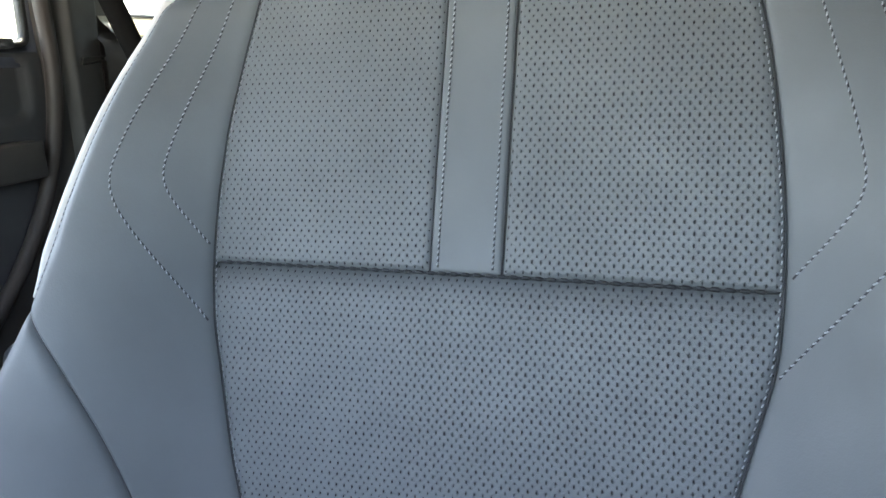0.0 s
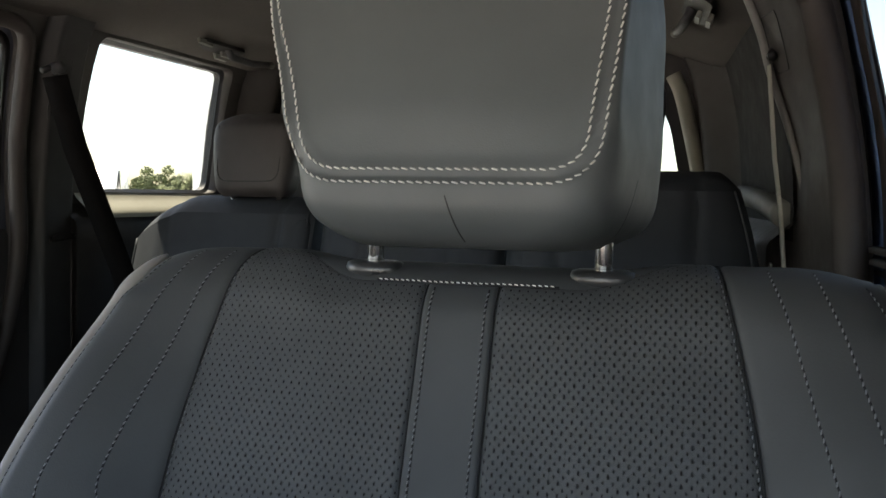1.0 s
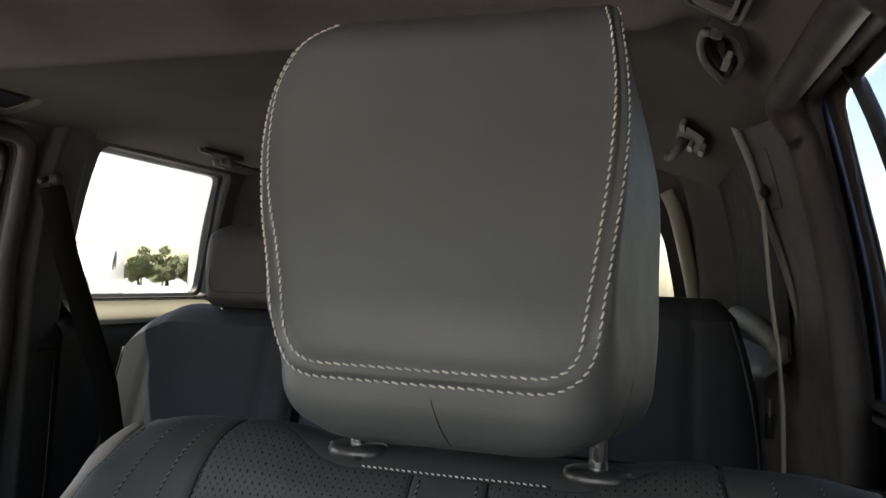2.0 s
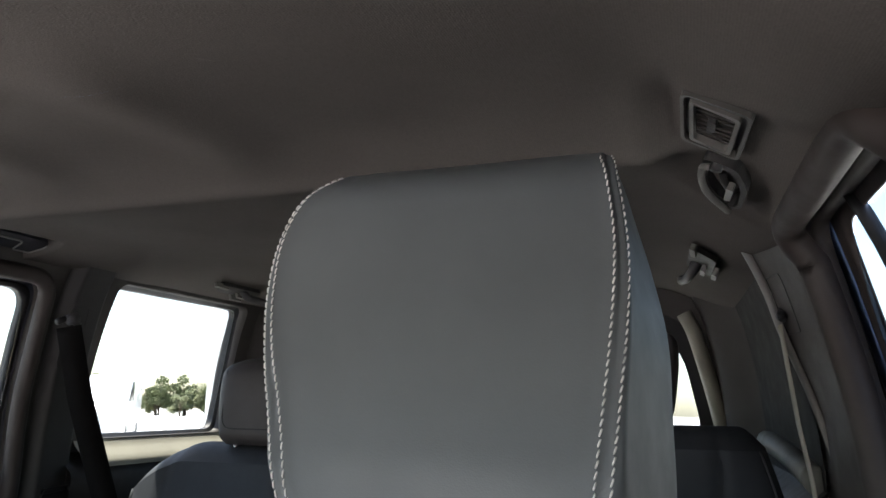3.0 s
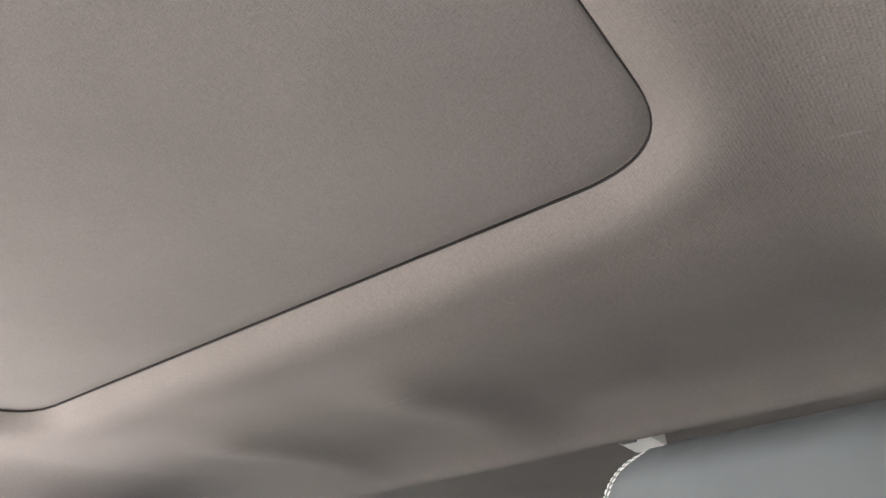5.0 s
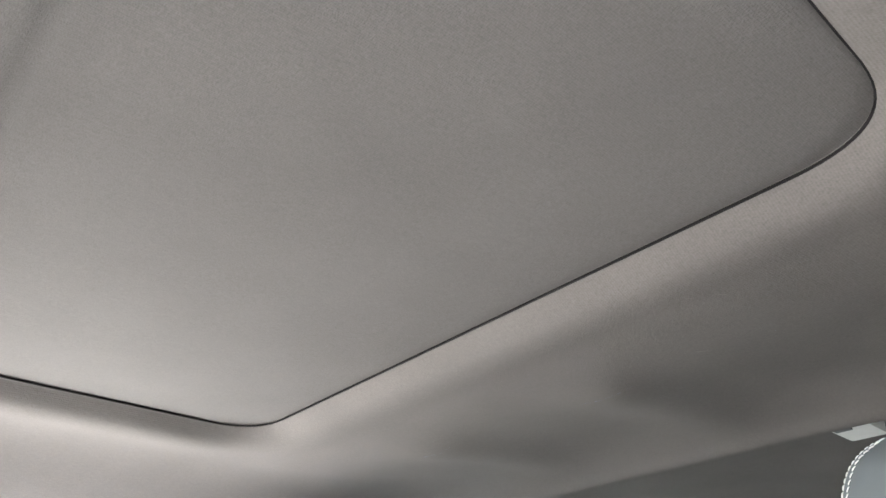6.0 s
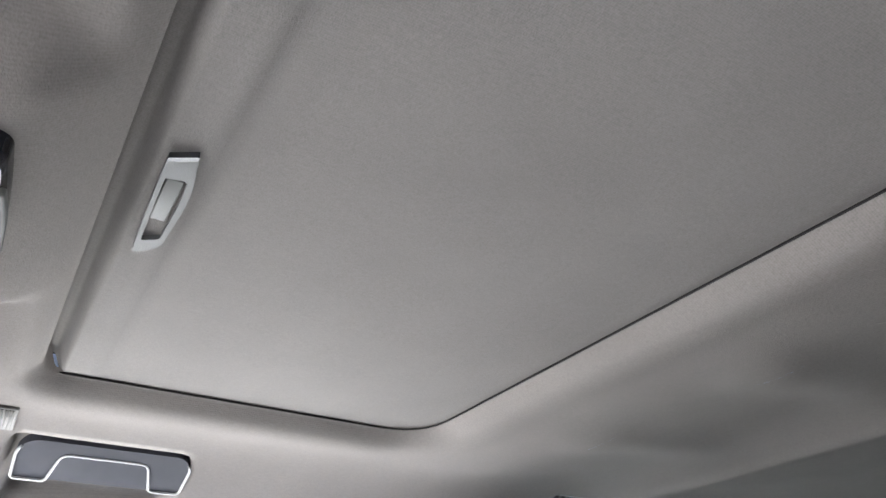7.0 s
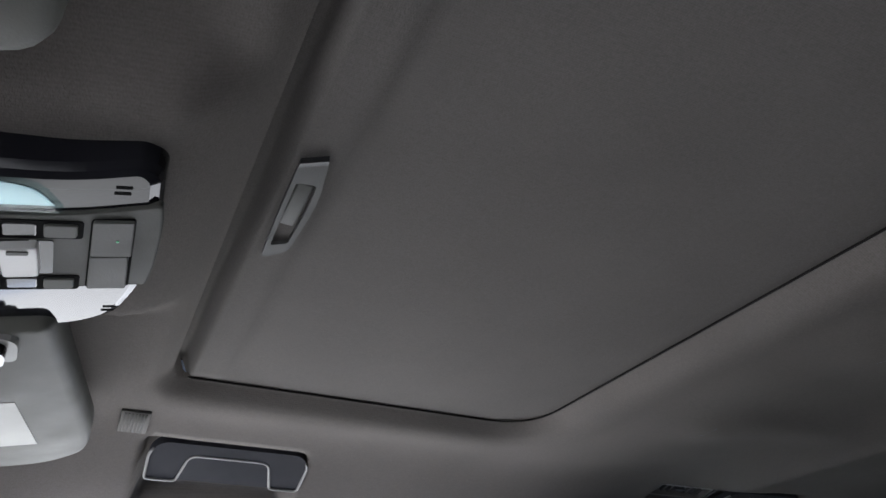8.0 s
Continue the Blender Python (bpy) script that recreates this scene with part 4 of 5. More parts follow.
def hr_section(z):
    """The outline of the headrest at a height: points (x, y) and their lengths along the cover from the middle of the face."""
    yf, yb = hr_front(z), hr_back(z)
    rf = hermite(z, [(1.427, 0.064), (1.446, 0.085), (1.475, 0.093), (1.512, 0.0955), (1.545, 0.097), (1.6, 0.099), (1.645, 0.097), (1.69, 0.091), (1.712, 0.084), (1.721, 0.058)])
    rb = hermite(z, [(1.427, 0.092), (1.44, 0.115), (1.475, 0.122), (1.535, 0.123), (1.59, 0.121), (1.64, 0.111), (1.68, 0.099), (1.703, 0.092), (1.714, 0.085), (1.721, 0.06)])
    lf = hermite(z, [(1.427, -0.076), (1.446, -0.1), (1.475, -0.111), (1.515, -0.121), (1.55, -0.129), (1.58, -0.137), (1.62, -0.144), (1.66, -0.143), (1.693, -0.13), (1.711, -0.108), (1.721, -0.07)])
    lb = lf * 0.94
    soft = 0.007 + 0.022 * smooth01((1.515 - z) / 0.04)
    deep = yb - yf
    rad = [min(r, deep * 0.48) for r in (soft, soft, 0.034, 0.034)]
    corners = [Vector((lf, yf)), Vector((rf, yf)), Vector((rb, yb)), Vector((lb, yb))]
    runs = []
    for i, c in enumerate(corners):
        a, b = corners[i - 1], corners[(i + 1) % 4]
        p, q = c + (a - c).normalized() * rad[i], c + (b - c).normalized() * rad[i]
        runs.append([(1 - t) ** 2 * p + 2 * t * (1 - t) * c + t * t * q for t in steps(0, 1, 10)])
    counts = (70, 26, 40, 26)
    mid = Vector((0.0, yf))
    loop = []
    n_half = counts[0] // 2

    def edge(p, q, n):
        return [p.lerp(q, i / n) for i in range(1, n)]

    loop += [mid] + edge(mid, runs[1][0], n_half) + runs[1] + edge(runs[1][-1], runs[2][0], counts[1]) + runs[2] + edge(runs[2][-1], runs[3][0], counts[2])
    k_back = len(loop)
    loop += runs[3] + edge(runs[3][-1], runs[0][0], counts[3]) + runs[0] + edge(runs[0][-1], mid, n_half)
    out, lens, total = [], [], 0.0
    for i, p in enumerate(loop):
        if i:
            total += (p - loop[i - 1]).length
        lens.append(total)
    total += (loop[0] - loop[-1]).length
    lens = [v if i < k_back else v - total for i, v in enumerate(lens)]
    wide = rf - lf
    for p, v in zip(loop, lens):
        puff = 0.0
        if p.y < yf + 1e-4:
            u = (p.x - lf) / wide
            puff = 0.006 * max(0.0, 4 * u * (1 - u)) * smooth01((z - 1.47) / 0.05) * smooth01((HR_Z1 - z) / 0.03)
        out.append(Vector((p.x, p.y - puff)))
    return out, lens


def front_headrest():
    zs = sorted(set([HR_Z0 + (HR_Z1 - HR_Z0) * t for t in dense_ends(130)]))
    # sewn edge of the face: (length across, height), up both corners and round the foot
    right = [(z, hermite(z, [(1.488, 0.0765), (1.512, 0.0845), (1.545, 0.0888), (1.6, 0.094), (1.645, 0.095), (1.69, 0.0897), (1.712, 0.084)])) for z in steps(1.528, 1.712, 40)]
    left = [(z, hermite(z, [(1.488, -0.091), (1.515, -0.109), (1.55, -0.122), (1.58, -0.133), (1.62, -0.141), (1.66, -0.141), (1.693, -0.128), (1.711, -0.108)])) for z in steps(1.528, 1.711, 40)]
    foot = rounded([(-0.1135, 1.525), (-0.0995, 1.4722), (0.081, 1.4714), (0.0866, 1.525)], [0, 0.042, 0.042, 0], 12)[12:-12]
    path = [Vector((x, z)) for z, x in reversed(left)] + foot + [Vector((x, z)) for z, x in right]
    line = []
    for a, b in zip(path, path[1:]):
        n = max(1, int((b - a).length / 0.002))
        line += [a.lerp(b, i / n) for i in range(n)]
    arr = np.array([(p.x, p.y) for p in line])
    rows = [hr_section(z) for z in zs]
    grid_p = np.array([[(p.x, p.y, z) for p in pts] for (pts, _), z in zip(rows, zs)])
    grid_s = np.array([lens for _, lens in rows])
    na = grid_p.shape[1]
    du = np.roll(grid_p, -1, 1) - np.roll(grid_p, 1, 1)
    dv = np.gradient(grid_p, axis=0)
    nrm = np.cross(du, dv)
    nrm /= np.maximum(np.linalg.norm(nrm, axis=2, keepdims=True), 1e-9)

    def dip(s, z):
        d = np.min(np.hypot(arr[:, 0] - s, arr[:, 1] - z))
        return 0.0035 * math.exp(-((d / 0.0019) ** 2)) - 0.0016 * smooth01(1 - d / 0.014)

    verts, faces = [], []
    for i, z in enumerate(zs):
        for k in range(na):
            p = grid_p[i, k]
            if abs(grid_s[i, k]) < 0.17 and p[1] < 0.05:
                p = p - nrm[i, k] * dip(grid_s[i, k], z)
            p = p + nrm[i, k] * 0.0012 * noise.noise((p[0] * 14, p[2] * 14, 2.2))
            verts.append(tuple(p))
    for i in range(len(zs) - 1):
        for k in range(na):
            j = (k + 1) % na
            faces.append((i * na + k, i * na + j, (i + 1) * na + j, (i + 1) * na + k))
    faces += [tuple(range(na))[::-1], tuple((len(zs) - 1) * na + k for k in range(na))]
    hr = part("headrest", (verts, faces), M_HEAD_LIT, FRONT_SEAT, "smooth grey leather headrest with pale double stitching")

    order = np.argsort(grid_s[0])
    grid_z = np.array(zs)

    def on_cover(s, z, lift=0.0006):
        i = int(min(max(np.searchsorted(grid_z, z) - 1, 0), len(zs) - 2))
        f = (z - grid_z[i]) / (grid_z[i + 1] - grid_z[i])
        got = []
        for r in (i, i + 1):
            got.append([np.interp(s, grid_s[r][order], grid_p[r, order, c]) for c in range(3)] + [np.interp(s, grid_s[r][order], nrm[r, order, c]) for c in range(3)])
        v = np.array(got[0]) * (1 - f) + np.array(got[1]) * f
        n = Vector(v[3:]).normalized()
        return Vector(v[:3]) + n * lift, n

    for off in (-0.0041, 0.0041):
        pts, ns = [], []
        for i, p in enumerate(line):
            a, b = line[max(i - 3, 0)], line[min(i + 3, len(line) - 1)]
            t = (b - a).normalized()
            q, n = on_cover(p.x - t.y * off, p.y + t.x * off, 0.0014)
            pts.append(q)
            ns.append(n)
        part("stitching", stitches(pts, ns, 0.0056, 0.0045, 0.00062), M_THREAD, hr, "pale thread", True, "stuff")
    part("seam", tube([on_cover(p.x, p.y, -0.003)[0] for p in line[::2]], 0.0007, 5), M_SEAM, hr, "dark cord that deepens the seam")
    # short seam below the face and the closing seam low on the flank
    part("seam", tube([on_cover(-0.006 + 0.012 * t, 1.4695 - 0.037 * t, -0.0002)[0] for t in steps(0, 1, 14)], 0.0006, 5), M_SEAM, hr, "dark cord that deepens the seam")
    for side in (1, -1):
        part("side_seam", tube([on_cover(side * (0.178 - 0.052 * (1 - t) ** 2), 1.437 + 0.16 * t, -0.0002)[0] for t in steps(0, 0.22, 10)], 0.0007, 5), M_SEAM, hr, "dark cord that deepens the seam")
    for x in (-0.083, 0.083):
        part("post", tube([(x, 0.002, 1.36), (x, -0.002, 1.43), (x, -0.004, 1.46)], 0.0062, 20), M_CHROME, hr, "chrome headrest post")
        o = [(x + 0.0225 * math.copysign(abs(math.cos(a)) ** 0.75, math.cos(a)), 0.0145 * math.sin(a)) for a in steps(0, 2 * math.pi, 36)[:-1]]
        part("post_guide", prism(o, Matrix.Translation((0, -0.002, 1.4)), 0.0128, 0.005), M_GUIDE, FRONT_SEAT, "black plastic post guide")
    part("release_button", tube([(0.1, -0.002, 1.406), (0.1135, -0.002, 1.406)], lambda t: 0.0062 - 0.002 * t, 12), M_TRIM, FRONT_SEAT)


front_headrest()
# ---------------------------------------------------------------- headliner and sunshade
SX0, SX1, SY0, SY1 = -0.79, 0.033, -0.668, -0.199      # sunshade panel
SYF = -0.685                                          # front edge of the opening; a deep groove lies between
SZ = 1.842
SHELL[0] = True
SUN_R = 0.075


def rect_dist(x, y):
    """Distance outside the rounded sunroof opening, negative inside."""
    r = SUN_R if y > (SY0 + SY1) / 2 else 0.03
    cx, cy = (SX0 + SX1) / 2, (SYF + SY1) / 2
    qx, qy = abs(x - cx) - (SX1 - SX0) / 2 + r, abs(y - cy) - (SY1 - SYF) / 2 + r
    return math.hypot(max(qx, 0), max(qy, 0)) + min(max(qx, qy), 0) - r


def pocket(x, y, x0, x1, y0, y1, soft=0.02):
    dx, dy = max(x0 - x, x - x1, 0), max(y0 - y, y - y1, 0)
    return smooth01(1 - math.hypot(dx, dy) / soft)


def side_roll(x, y):
    """How far the ceiling bends down towards the side; less over the far rear door."""
    deep = 0.075 - (0.037 * smooth01((y - 0.02) / 0.16) if x < CX else 0.0)
    return deep * smooth01((abs(x - CX) - 0.47) / 0.25) ** 1.2


def liner_z(x, y):
    w = abs(x - CX)
    z = 1.82 + 0.03 * smooth01((y + 0.12) / 0.36)
    z -= side_roll(x, y)
    z -= hermite(-y, [(0.62, 0.0), (0.72, 0.0), (0.79, 0.007), (0.88, 0.028), (0.98, 0.065)])
    # swelling round the overhead console
    z -= 0.029 * pocket(x, y, -0.53, -0.28, -1.0, -0.75, 0.06)
    # crest across the car, behind the front seats
    z -= 0.021 * math.exp(-((y - 0.36) / (0.085 if y < 0.36 else 0.035)) ** 2) * smooth01((0.6 - w) / 0.1)
    z -= 0.006 * math.exp(-((y - 0.345) / 0.022) ** 2) * smooth01((0.6 - w) / 0.1)
    z += 0.006 * smooth01((y - 0.4) / 0.1)
    z += 0.0022 * noise.noise((x * 4.5, y * 4.5, 1.7))
    # two shallow ribs along the car between the sunroof and the crest
    span = smooth01((y + 0.12) / 0.14) * smooth01((0.34 - y) / 0.14)
    z -= span * (0.012 * math.exp(-(((x + 0.36) / 0.06) ** 2)) + 0.012 * math.exp(-(((x + 0.65) / 0.06) ** 2)))
    # the lip that rolls up to the sunshade
    d = rect_dist(x, y)
    if d < 0.12:
        front = smooth01((SYF + 0.01 - y) / 0.02)
        z -= 0.0015 * math.exp(-(((d - 0.046 + 0.016 * front) / 0.02) ** 2))
        wide = 0.023 - 0.005 * front
        k = 1 - max(d, 0) / wide
        k = 0.5 * (k + math.sqrt(k * k + 0.2)) / 1.0477      # straight bevel with a soft lower roll
        z = z + (SZ - 0.002 - z) * min(k, 1.0) * smooth01((0.12 - d) / 0.04)
    # finger pockets over the grab handles
    if x > CX and 0.1 < y < 0.9:
        edge = hermite(y, [(0.1, 0.52), (0.2, 0.512), (0.3, 0.51), (0.43, 0.532), (0.52, 0.578), (0.6, 0.665), (0.7, 0.72)])
        z += 0.013 * smooth01((x - CX - edge + 0.015) / 0.05) * smooth01((y - 0.125 - 0.045 * smooth01((x - CX - 0.53) / 0.03)) / 0.085) * smooth01((0.69 - x + CX) / 0.05)
    z += 0.042 * pocket(x, y, CX - 0.7, CX - 0.602, 0.215, 0.585, 0.02)      # one long tray over the far rear door
    z += 0.042 * pocket(x, y, CX - 0.68, CX - 0.56, -0.676, -0.49, 0.02)
    z += 0.022 * pocket(x, y, CX + 0.645, CX + 0.72, -0.55, -0.13, 0.035)      # hollow over the driver's door
    return z


def headliner():
    """The moulded ceiling, with the sunroof's opening cut to its rounded outline."""
    corner_pts = rounded([(SX0, SYF), (SX1, SYF), (SX1, SY1), (SX0, SY1)], [0.03, 0.03, SUN_R, SUN_R], 14)
    loop = []
    for a, b in zip(corner_pts, corner_pts[1:] + corner_pts[:1]):
        n = max(1, int((b - a).length / 0.008))
        loop += [a.lerp(b, i / n) for i in range(n)]
    cx, cy = (SX0 + SX1) / 2, (SY0 + SY1) / 2
    c = Vector((cx, cy))
    X0, X1, Y0, Y1 = CX - 0.7, CX + 0.7, -0.97, 1.69

    def outer(p):
        d = p - c
        k = min([((X1 if d.x > 0 else X0) - cx) / d.x if abs(d.x) > 1e-9 else 9, ((0.0 if d.y > 0 else Y0) - cy) / d.y if abs(d.y) > 1e-9 else 9])
        return c + d * k

    rows = [0, 0.004, 0.01, 0.02, 0.03, 0.045, 0.06, 0.08, 0.1, 0.13, 0.17, 0.22, 0.28, 0.31, 0.35, 0.39, 0.43, 0.475, 0.52, 0.57, 0.62, 0.67, 0.72, 0.77, 0.82, 0.865, 0.91, 0.955, 1.0]
    verts, faces = [], []
    n = len(loop)
    verts += [(p.x, p.y, SZ + 0.004 + 0.02 * smooth01((SY0 - 0.002 - p.y) / 0.012)) for p in loop]
    for r in rows:
        for p in loop:
            q = p.lerp(outer(p), r)
            verts.append((q.x, q.y, liner_z(q.x, q.y)))
    for i in range(len(rows)):
        for k in range(n):
            j = (k + 1) % n
            faces.append((i * n + j, (i + 1) * n + j, (i + 1) * n + k, i * n + k))
    front = (verts, faces)
    back = grid(lambda x, y: (x, y, liner_z(x, y)), steps(X0, X1, 170), steps(0.0, Y1, 190), True)
    ob = part("ceiling", join(front, back), M_LINER, None, "warm grey knitted cloth headliner", True, "structure")
    # one smooth run of normals over both halves
    e, normals = 0.003, []
    for v in ob.data.vertices:
        y = v.co.y
        x = v.co.x + 0.035 * (y + 0.45)
        gx = (liner_z(x + e, y) - liner_z(x - e, y)) / (2 * e)
        gy = (liner_z(x, y + e) - liner_z(x, y - e)) / (2 * e)
        normals.append(Vector((gx, gy, -1)).normalized())
    ob.data.normals_split_custom_set_from_vertices(normals)
    return ob


headliner()


def sunshade():
    t = thing("sunshade", "closed grey cloth-covered sunroof shade panel", "sunshade", at=((SX0 + SX1) / 2, (SY0 + SY1) / 2, SZ))

    def f(x, y):
        d = -rect_dist(x, y)
        if y < SY0 + 0.012:
            x = min(max(x, SX0 - 0.008), SX1 + 0.008)
        crown = 0.004 * smooth01((x - SX0) / 0.4) * smooth01((SX1 - x) / 0.4) * smooth01((y - SY0) / 0.2) * smooth01((SY1 - y) / 0.2)
        band = -0.005 * smooth01((-0.622 - y) / 0.012) * smooth01((x - SX0) / 0.03) * smooth01((SX1 - x) / 0.03) + 0.022 * smooth01((SY0 + 0.008 - y) / 0.016) ** 1.5
        return (x, y, SZ + crown + band + 0.0015 * smooth01(1 - d / 0.004))

    loop = rounded([(SX0, SY0), (SX0, SY1), (SX1, SY1), (SX1, SY0)], [0.0, SUN_R, SUN_R, 0.0], 14)
    # black tube added to draw the dark gap between panel and lip
    part("seal", tube([(p.x, p.y, SZ - 0.001) for p in loop], 0.0014, 6), M_EDGE, t, "thin black line added for the dark gap round the panel")
    part("backing", box(SX0 - 0.03, SX1 + 0.03, SYF - 0.03, SY1 + 0.03, SZ + 0.03, SZ + 0.034), M_EDGE, t, "black tray above the panel", False)
    part("panel", grid(f, steps(SX0 - 0.012, SX1 + 0.012, 90), steps(SYF - 0.008, SY0 + 0.02, 30)[:-1] + steps(SY0 + 0.02, SY1 + 0.012, 70), True), M_SHADE, t)
    return t


sunshade()

SHELL[0] = False
# ---------------------------------------------------------------- rear seats


def rear_back(name, x0, x1, y, z1, label, tilt=0.3, seams=(), sloped=False, narrow=0.0):
    t = thing(name, label, "car seat", "rear seats", ((x0 + x1) / 2, y, FLOOR))

    def f(u, v):
        z = 0.75 + (z1 - 0.75 - (0.075 * (1 - min(1.0, u / 0.3)) ** 1.5 if sloped else 0.0)) * v
        x = x0 + (x1 - narrow * max((z - 1.2) / 0.285, 0.0) ** 2 - x0) * u
        edge = min(u, 1 - u) * (x1 - x0)
        puff = 0.035 * (1 - math.exp(-edge / 0.03))
        for s in seams:
            puff -= 0.012 * math.exp(-(((x - s) / 0.007) ** 2))
        return Vector((x, y - tilt * (z1 - z) - puff, z))

    front = grid(f, dense_ends(50), steps(0, 1, 20))
    bm = box(x0 + (0.12 if sloped else 0.004), x1 - 0.004 - narrow * 1.2, -0.025, 0.09, 0, z1 - 0.75, 0.025, 3)
    shear = Matrix(((1, 0, 0, 0), (0, 1, tilt, y - tilt * (z1 - 0.75)), (0, 0, 1, 0.75), (0, 0, 0, 1)))
    part("backrest", moved(bm, shear), M_REAR, t)

    def g(u, q):
        a = f(u, 1.0)
        ang = q * math.pi / 2
        drop = 0.045 * (1 - min(1.0, min(u, 1 - u) / 0.1)) ** 2
        r = 0.04
        return a + Vector((0, r * (1 - math.cos(ang)) + 0.06 * q, r * math.sin(ang) - drop * q))

    part("cover", join(front, grid(g, dense_ends(50), steps(0, 1, 8))), M_REAR, t, "dark grey leather cover")
    for xs in (x0 + 0.012, x1 - 0.012):
        line = [f((xs - x0) / (x1 - x0), v) + Vector((0, -0.001, 0)) for v in steps(0.2, 1, 24)]
        part("piping", tube(line, 0.003, 6), M_REAR, t)
    part("cushion", box(x0, x1, y - 0.62, y - 0.12, 0.7, 0.86, 0.05, 3), M_REAR, t)
    part("base", box(x0 + 0.03, x1 - 0.03, y - 0.58, y - 0.05, FLOOR, 0.72), M_DARK, t)
    return t


def rear_headrest(parent, cx, y, z0, z1, half):
    point, front = headrest_shape(cx, y, z0, z1, half, 0.05, 0.12)
    hr = part("headrest", headrest_body(point, z0, z1, 50, 80), M_REARHEAD, parent, "dark brown-grey leather headrest")
    loop = rounded([(cx - half * 0.78, z1 - 0.03), (cx - half * 0.72, z0 + 0.035), (cx + half * 0.72, z0 + 0.035), (cx + half * 0.78, z1 - 0.03)], [0, 0.03, 0.03, 0], 8)[1:-1]
    pts = [front(p.x, p.y) + Vector((0, -0.0005, 0)) for p in loop]
    part("seam", tube(pts, 0.0014, 5), M_BLACK, hr)
    for s in (-1, 1):
        part("post", tube([(cx + s * 0.06, y, z0 - 0.06), (cx + s * 0.06, y, z0 + 0.03)], 0.006, 12), M_CHROME, hr)


M_REARHEAD = leather("rear_headrest_leather", (0.05, 0.045, 0.045), 0.55)
r = rear_back("rear_seat", -1.1, -0.635, 0.98, 1.425, "dark grey leather rear seat with raised headrest", seams=(-1.0, -0.71), sloped=True)
rear_headrest(r, -0.8, 1.0, 1.462, 1.655, 0.108)
c = rear_back("rear_seat", -0.615, -0.2, 1.0, 1.478, "dark grey leather rear centre seat", seams=(-0.5, -0.31))
l = rear_back("rear_seat", -0.18, 0.287, 0.93, 1.485, "dark grey leather rear seat beside the pillar", seams=(0.165, -0.08), narrow=0.045)
rear_headrest(l, 0.0, 0.98, 1.53, 1.71, 0.105)

# ---------------------------------------------------------------- seat belts


def belt(points, wide, facing, material, label):
    """A flat strap along points, its flat side towards facing."""
    t = thing("seat_belt", label, "seat belt", "rear seat belts", points[0])
    pts = [Vector(p) for p in points]
    fine = []
    for a, b in zip(pts, pts[1:]):
        fine += [a.lerp(b, i / 10) for i in range(10)]
    fine.append(pts[-1])
    verts, faces = [], []
    for i, p in enumerate(fine):
        d = (fine[min(i + 1, len(fine) - 1)] - fine[max(i - 1, 0)]).normalized()
        n = Vector(facing).normalized()
        side = d.cross(n).normalized() * wide / 2
        up = side.cross(d).normalized() * 0.0009
        verts += [tuple(p + side + up), tuple(p - side + up), tuple(p - side - up), tuple(p + side - up)]
    for i in range(len(fine) - 1):
        for k in range(4):
            faces.append((4 * i + k, 4 * i + (k + 1) % 4, 4 * i + 4 + (k + 1) % 4, 4 * i + 4 + k))
    faces += [(3, 2, 1, 0), tuple(4 * (len(fine) - 1) + k for k in range(4))]
    part("webbing", (verts, faces), material, t)
    return t


def belt_guide(parent, p, facing_x):
    part("guide", tube([Vector(p) + Vector((0, -0.028, 0.004)), Vector(p) + Vector((0, -0.012, 0.012)), Vector(p) + Vector((0, 0.012, 0.012)), Vector(p) + Vector((0, 0.028, 0.004))], 0.007, 8), M_BLACK, parent, "black plastic belt guide")
    part("cap", tube([Vector(p) + Vector((0, 0, 0.012)), Vector(p) + Vector((facing_x * 0.02, 0, 0.016))], 0.012, 14), M_DARK, parent)


b = belt([(-1.085, 0.705, 1.7), (-1.07, 0.74, 1.56), (-1.03, 0.83, 1.29), (-1.01, 0.86, 1.1), (-1.0, 0.7, 0.82)], 0.047, (0.7, -0.7, 0.1), M_BELT, "black webbing seat belt hanging from the pillar")
belt_guide(b, (-1.088, 0.705, 1.702), 1)
b = belt([(0.264, 0.785, 1.685), (0.279, 0.79, 1.535), (0.292, 0.795, 1.45), (0.301, 0.8, 1.36), (0.31, 0.8, 1.0)], 0.02, (-1, -0.15, 0), M_BELT_LT, "thin grey webbing seat belt hanging beside the rear seat")
belt_guide(b, (0.266, 0.785, 1.688), 1)
buckle = thing("buckle", "metal belt tongue resting by the rear seat", "belt buckle", at=(0.285, 0.83, 1.36))
part("tongue", box(0.283, 0.287, 0.825, 0.85, 1.335, 1.365, 0.0015), M_TRIM_LT, buckle)
part("grip", box(0.278, 0.292, 0.825, 0.855, 1.30, 1.34, 0.004), M_BLACK, buckle)

# ---------------------------------------------------------------- fittings on the ceiling
SHELL[0] = True


def roof_point(x, y, drop=0.0):
    e = 0.004
    nx = (liner_z(x + e, y) - liner_z(x - e, y)) / (2 * e)
    ny = (liner_z(x, y + e) - liner_z(x, y - e)) / (2 * e)
    n = Vector((nx, ny, -1)).normalized()
    return Vector((x, y, liner_z(x, y))) + n * drop


def rail_base(x, y):
    """Ceiling height without the finger pockets: a straight line across the side roll."""
    w = abs(x - CX)
    return 1.82 + 0.03 * smooth01((y + 0.12) / 0.36) - side_roll(x, y)


